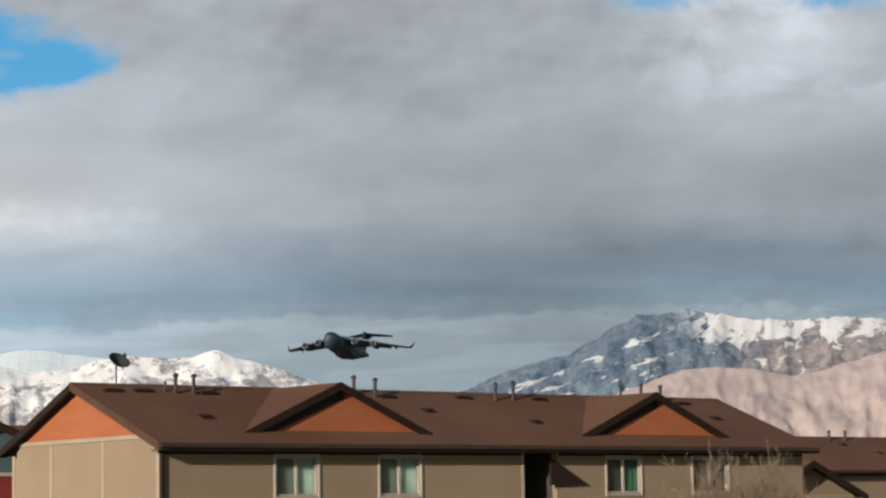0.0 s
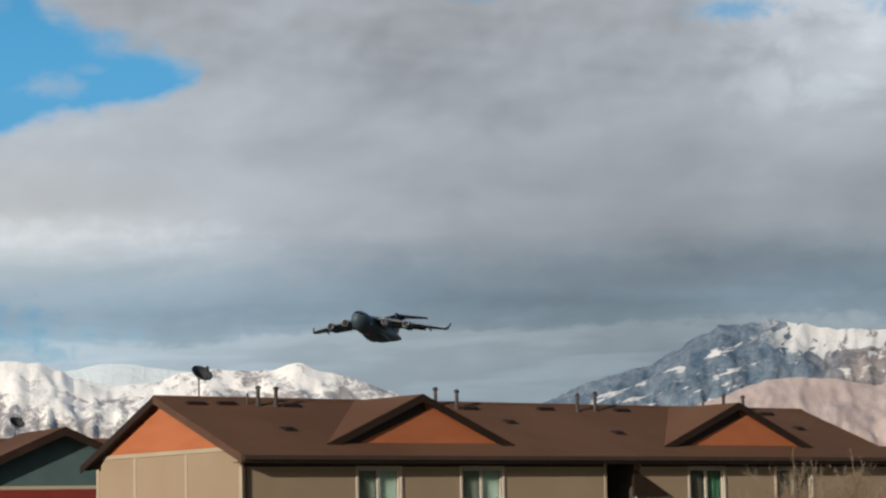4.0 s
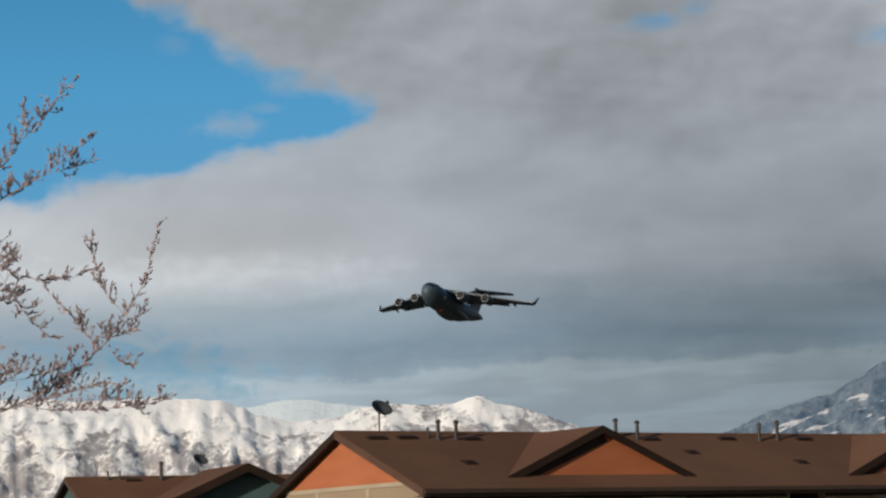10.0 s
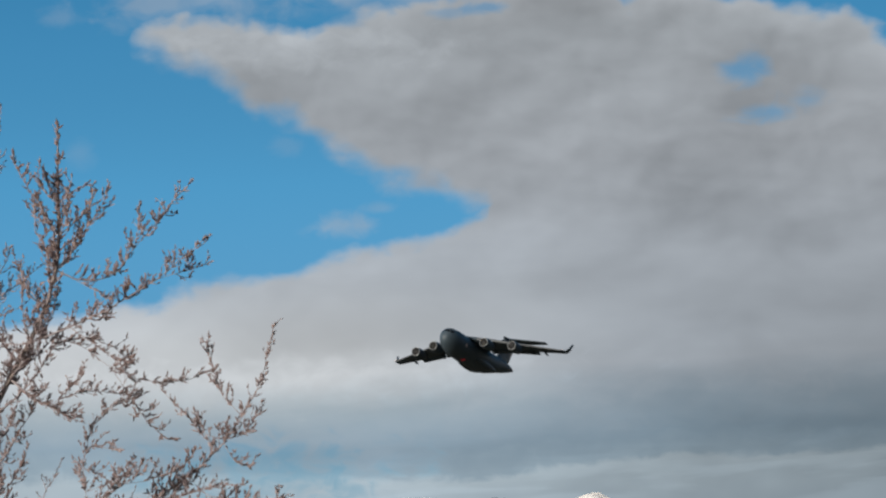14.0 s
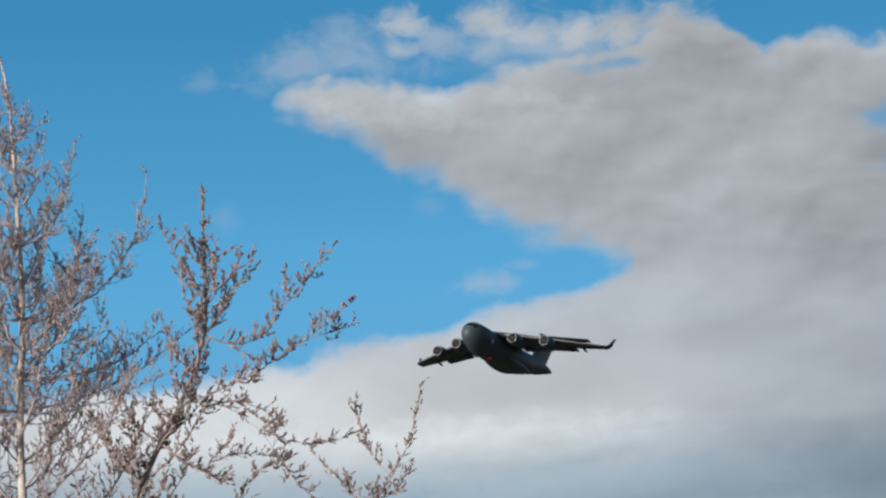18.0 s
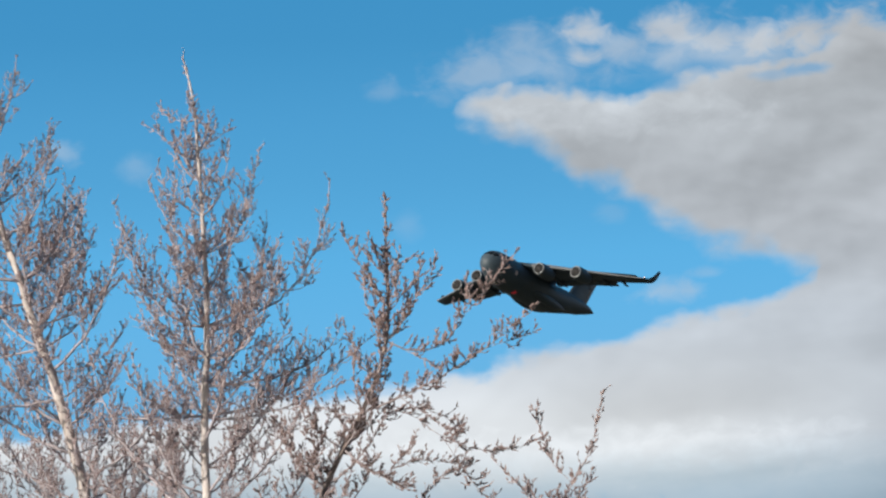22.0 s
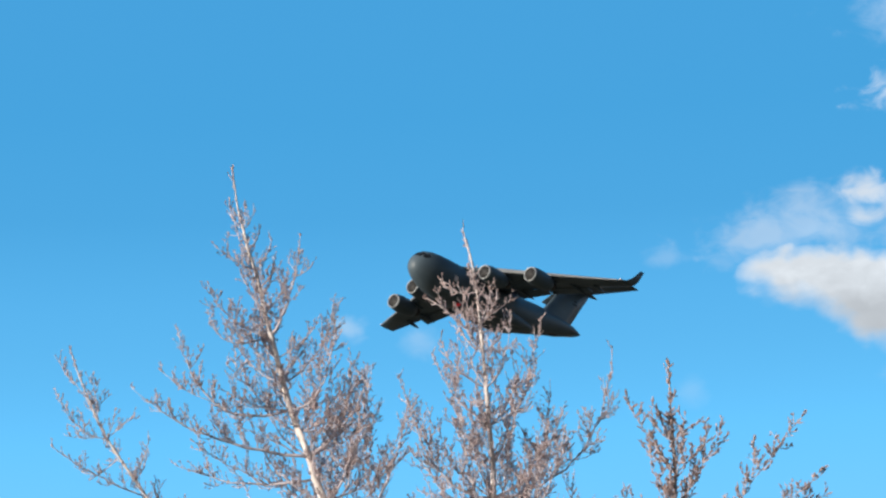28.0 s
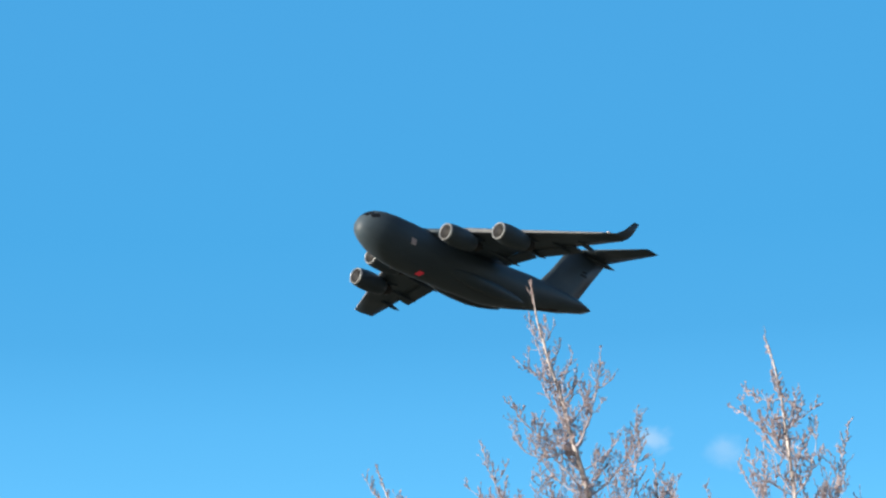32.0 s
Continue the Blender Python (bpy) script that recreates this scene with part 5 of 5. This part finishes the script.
def aircraft():
    p = thing("cargo_aircraft", "dark grey four-engined military transport aircraft, climbing", "aircraft")
    body = part("fuselage", loft([body_ring(*s) for s in BODY]), M_PLANE, p, "dark grey fuselage with upswept tail", smooth=True)
    # cockpit panes and markings
    for a, b, x0, x1 in ((49, 66, 18.8, 19.85), (68.5, 88.5, 18.9, 19.95), (91.5, 111.5, 18.9, 19.95), (114, 131, 18.8, 19.85), (28, 46, 18.3, 19.4), (134, 152, 18.3, 19.4)):
        part("cockpit_pane", skin_patch(x0, x1, radians(a), radians(b), 0.025), M_COCKPIT, body)
    part("door_panel", skin_patch(12.7, 13.5, radians(-17), radians(-2), 0.02), M_WHITE, body, "pale square panel")
    part("beacon", skin_patch(8.9, 9.75, radians(-84), radians(-68), 0.06), M_BEACON, body, "red beacon lamp")
    for x in (15.2, 3.0, -3.5):
        part("door_outline", skin_patch(x, x + 0.9, radians(-6), radians(24), 0.012), M_PLANE, body)
    part("cargo_ramp", skin_patch(-18.5, -8.2, radians(-118), radians(-62), 0.02, 8), M_PLANE_DARK, body, "dark ramp under the upswept tail")
    # wheel fairings
    for s in (-1, 1):
        rings = []
        for x, r in ((6.4, 0.12), (4.6, 0.62), (2.4, 0.9), (0, 1.0), (-3.5, 0.95), (-6.0, 0.72), (-8.0, 0.4), (-9.6, 0.08)):
            rings.append([(x, s * (2.35 + 0.2 * r) + r * 0.95 * math.cos(t), -0.75 - 0.25 * r + r * 1.1 * math.sin(t)) for t in (2 * math.pi * i / 16 for i in range(16))])
        part("wheel_fairing", loft(rings), M_PLANE, p, smooth=True)
    # wing root hump
    rings = []
    for x, h, w in ((11.5, 0.1, 0.5), (10.0, 0.5, 2.0), (7.5, 0.75, 2.7), (0, 0.9, 3.0), (-4.5, 0.85, 2.6), (-7.5, 0.6, 1.9), (-10.0, 0.1, 0.6)):
        rings.append([(x, w * math.cos(t), 3.5 + h * math.sin(t)) for t in (2 * math.pi * i / 20 for i in range(20))])
    part("wing_root", loft(rings), M_PLANE, p, smooth=True)
    # wings: span place, leading edge, chord, height
    plan = [(1.5, 10.3, 14.2, 3.25), (3.4, 9.2, 12.6, 3.2), (7.25, 7.0, 9.6, 3.1), (13.8, 3.55, 7.3, 2.55), (19.5, 0.6, 5.3, 2.03), (24.3, -1.95, 3.5, 1.65)]
    for s in (-1, 1):
        wing = part("wing", loft([foil_ring(le, c, (s * y, z), 1.15 if y < 8 else 1.0) for y, le, c, z in plan]), M_PLANE, p, smooth=True)
        bm = loft([[Vector((le + 0.05 - c * f, s * y, z + (h * 1.08 + (0.006 if h >= 0 else -0.006)) * c * (1.15 if y < 8 else 1.0))) for f, h in ((0.045, 0.035), (0.015, 0.018), (0.0, 0.0), (0.012, -0.012), (0.03, -0.018), (0.03, 0.0))]
                   for y, le, c, z in ((4.2, 8.75, 12.0, 3.17), (7.25, 7.0, 9.6, 3.1), (13.8, 3.55, 7.3, 2.55), (19.5, 0.6, 5.3, 2.03), (23.9, -1.75, 3.65, 1.68))])
        part("slat", bm, M_SUNLIT_EDGE, wing, "leading edge painted pale as if sunlit")
        # part-lowered flaps behind the wing
        for ya, yb in ((3.6, 9.6), (9.9, 17.0)):
            rows = []
            for y in (ya, yb):
                le = np.interp(y, [q[0] for q in plan], [q[1] for q in plan])
                ch = np.interp(y, [q[0] for q in plan], [q[2] for q in plan])
                zz = np.interp(y, [q[0] for q in plan], [q[3] for q in plan])
                x = le - ch
                rows.append([(x + 0.6, s * y, zz + 0.02), (x - 0.4, s * y, zz - 0.1), (x - 1.4, s * y, zz - 0.45), (x - 0.6, s * y, zz - 0.4), (x + 0.5, s * y, zz - 0.2)])
            part("flap", loft(rows), M_PLANE, wing)
        for y in (5.2, 10.6, 15.4, 19.0):
            le = np.interp(y, [q[0] for q in plan], [q[1] for q in plan])
            ch = np.interp(y, [q[0] for q in plan], [q[2] for q in plan])
            zz = np.interp(y, [q[0] for q in plan], [q[3] for q in plan])
            rings = []
            for f, r in ((0.55, 0.06), (0.68, 0.24), (0.85, 0.34), (1.05, 0.28), (1.22, 0.06)):
                x = le - ch * f
                rings.append([(x, s * y + r * 0.7 * math.cos(t), zz - 0.32 - 0.4 * max(0, f - 0.7) + r * math.sin(t)) for t in (2 * math.pi * i / 10 for i in range(10))])
            part("flap_fairing", loft(rings), M_PLANE, wing, smooth=True)
        wl = [foil_ring(-2.0, 3.4, (s * 24.3, 1.68), 0.9), foil_ring(-3.2, 2.5, (s * 24.8, 1.9), 0.8, (0, -s * 0.7, 0.7)), foil_ring(-4.5, 1.8, (s * 25.1, 2.7), 0.7, (0, -s, 0.2)), foil_ring(-6.0, 1.0, (s * 25.6, 4.3), 0.6, (0, -s, 0.2))]
        part("winglet", loft(wl), M_PLANE, wing, "upturned wingtip", smooth=True)
        part("tip_light", boxed((-2.75, min(s * 24.0, s * 24.5), 1.72), (-2.1, max(s * 24.0, s * 24.5), 1.94), 0.06), M_WHITE, wing, "pale wingtip lamp cover")
        # engines on pylons
        for y, x, z, wz in ((7.25, 11.3, 1.42, 3.05), (13.8, 7.9, 1.12, 2.5)):
            eng = part("engine", loft([[(x - d, s * y + r * math.cos(t), z + r * math.sin(t)) for t in (2 * math.pi * i / 28 for i in range(28))]
                                       for d, r in ((0.28, 1.2), (0.7, 1.32), (1.6, 1.42), (3.0, 1.43), (4.4, 1.28), (5.3, 1.1), (5.35, 1.0), (4.6, 0.98))], False), M_PLANE, p, "dark grey turbofan engine", smooth=True)
            part("intake_lip", loft([[(x - d, s * y + r * math.cos(t), z + r * math.sin(t)) for t in (2 * math.pi * i / 28 for i in range(28))]
                                     for d, r in ((0.3, 1.225), (0.12, 1.2), (0.0, 1.12), (0.03, 1.03), (0.14, 0.99))], False), M_LIP, eng, "bright bare-metal intake lip", smooth=True)
            part("intake", loft([[(x - d, s * y + r * math.cos(t), z + r * math.sin(t)) for t in (2 * math.pi * i / 28 for i in range(28))]
                                 for d, r in ((0.13, 0.995), (0.9, 0.97), (1.35, 0.97), (1.36, 0.34), (0.8, 0.08))]), M_PLANE_DARK, eng, "dark intake and fan", smooth=True)
            for q in range(12):
                t = 2 * math.pi * q / 12
                a, b2 = Vector((0, math.cos(t), math.sin(t))), Vector((0, -math.sin(t), math.cos(t)))
                c = Vector((x - 1.18, s * y, z))
                bm = bmesh.new()
                vs = [bm.verts.new(c + v) for v in (a * 0.34 - b2 * 0.06, a * 0.95 - b2 * 0.2, a * 0.95 + b2 * 0.2 + Vector((-0.12, 0, 0)), a * 0.34 + b2 * 0.06 + Vector((-0.12, 0, 0)))]
                ws = [bm.verts.new(v.co + Vector((-0.03, 0, 0))) for v in vs]
                bm.faces.new(vs)
                bm.faces.new(ws[::-1])
                for i in range(4):
                    bm.faces.new((vs[i], ws[i], ws[(i + 1) % 4], vs[(i + 1) % 4]))
                bmesh.ops.recalc_face_normals(bm, faces=bm.faces)
                part("fan_blade", bm, M_PLANE_DARK, eng)
            part("exhaust", loft([[(x - d, s * y + r * math.cos(t), z + r * math.sin(t)) for t in (2 * math.pi * i / 20 for i in range(20))]
                                  for d, r in ((4.5, 0.98), (5.6, 0.9), (6.6, 0.66), (6.7, 0.52), (6.2, 0.45), (7.4, 0.05))]), M_PLANE_DARK, eng, smooth=True)
            part("pylon", prism([(x - 1.2, z + 1.45), (x - 4.2, wz - 0.05), (x - 8.2, wz - 0.25), (x - 6.6, z + 0.75), (x - 4.4, z + 1.3)], s * y - 0.2, s * y + 0.2, 1), M_PLANE, eng)
    # fin, its bullet and the high tailplane
    fin = [(3.0, -12.2, 10.6), (4.2, -14.4, 8.7), (7.5, -17.4, 8.1), (11.8, -20.8, 8.0)]
    part("fin", loft([[Vector((le - c * f, h * c * 0.9, z)) for f, h in FOIL] for z, le, c in fin]), M_PLANE, p, "tall swept tail fin", smooth=True)
    for s in (-1, 1):
        for z in (8.4, 9.0):
            part("fin_marking", boxed((-24.6, min(s * 0.36, s * 0.40), z), (-21.6, max(s * 0.36, s * 0.40), z + 0.32)), M_MARK, p)
    rings = []
    for x, r in ((-19.6, 0.06), (-20.4, 0.4), (-22.6, 0.62), (-26.0, 0.6), (-29.4, 0.4), (-31.0, 0.06)):
        rings.append([(x, r * math.cos(t), 11.95 + r * 0.8 * math.sin(t)) for t in (2 * math.pi * i / 14 for i in range(14))])
    part("tail_bullet", loft(rings), M_PLANE, p, smooth=True)
    for s in (-1, 1):
        part("tailplane", loft([foil_ring(-21.9, 6.8, (s * 0.2, 12.0), 0.8), foil_ring(-27.3, 2.9, (s * 9.2, 11.87), 0.75)]), M_PLANE, p, smooth=True)
    return p


plane = aircraft()


def flight(t):
    """Where the aircraft is and how it is turned: a steady climb toward and past the viewer."""
    s = t / 32.0
    place = Vector((100 * (-0.3803 - 1.1236 * s - 0.2688 * s * s + 0.1767 * s ** 3), 1000 * (0.9264 - 0.6666 * s + 0.0221 * s * s - 0.005 * s ** 3),
                    100 * (0.6473 + 0.4108 * s - 0.0124 * s * s + 0.005 * s ** 3))) + EYE
    h, e, k = (radians(10 * q) for q in (-16.31 - 0.8676 * s + 0.5183 * s * s, 0.83 + 0.48 * s - 0.61 * s * s, -0.0376 - 0.4057 * s + 0.2812 * s * s))
    ahead = Vector((math.sin(h) * math.cos(e), math.cos(h) * math.cos(e), math.sin(e)))
    left = Vector((-math.cos(h), math.sin(h), 0))
    up = ahead.cross(left)
    left, up = left * math.cos(k) + up * math.sin(k), up * math.cos(k) - left * math.sin(k)
    return Matrix(((ahead.x, left.x, up.x, place.x), (ahead.y, left.y, up.y, place.y), (ahead.z, left.z, up.z, place.z), (0, 0, 0, 1)))


def motions():
    walk(plane, [(t, flight(t)) for t in range(0, 33, 2)])


motions()
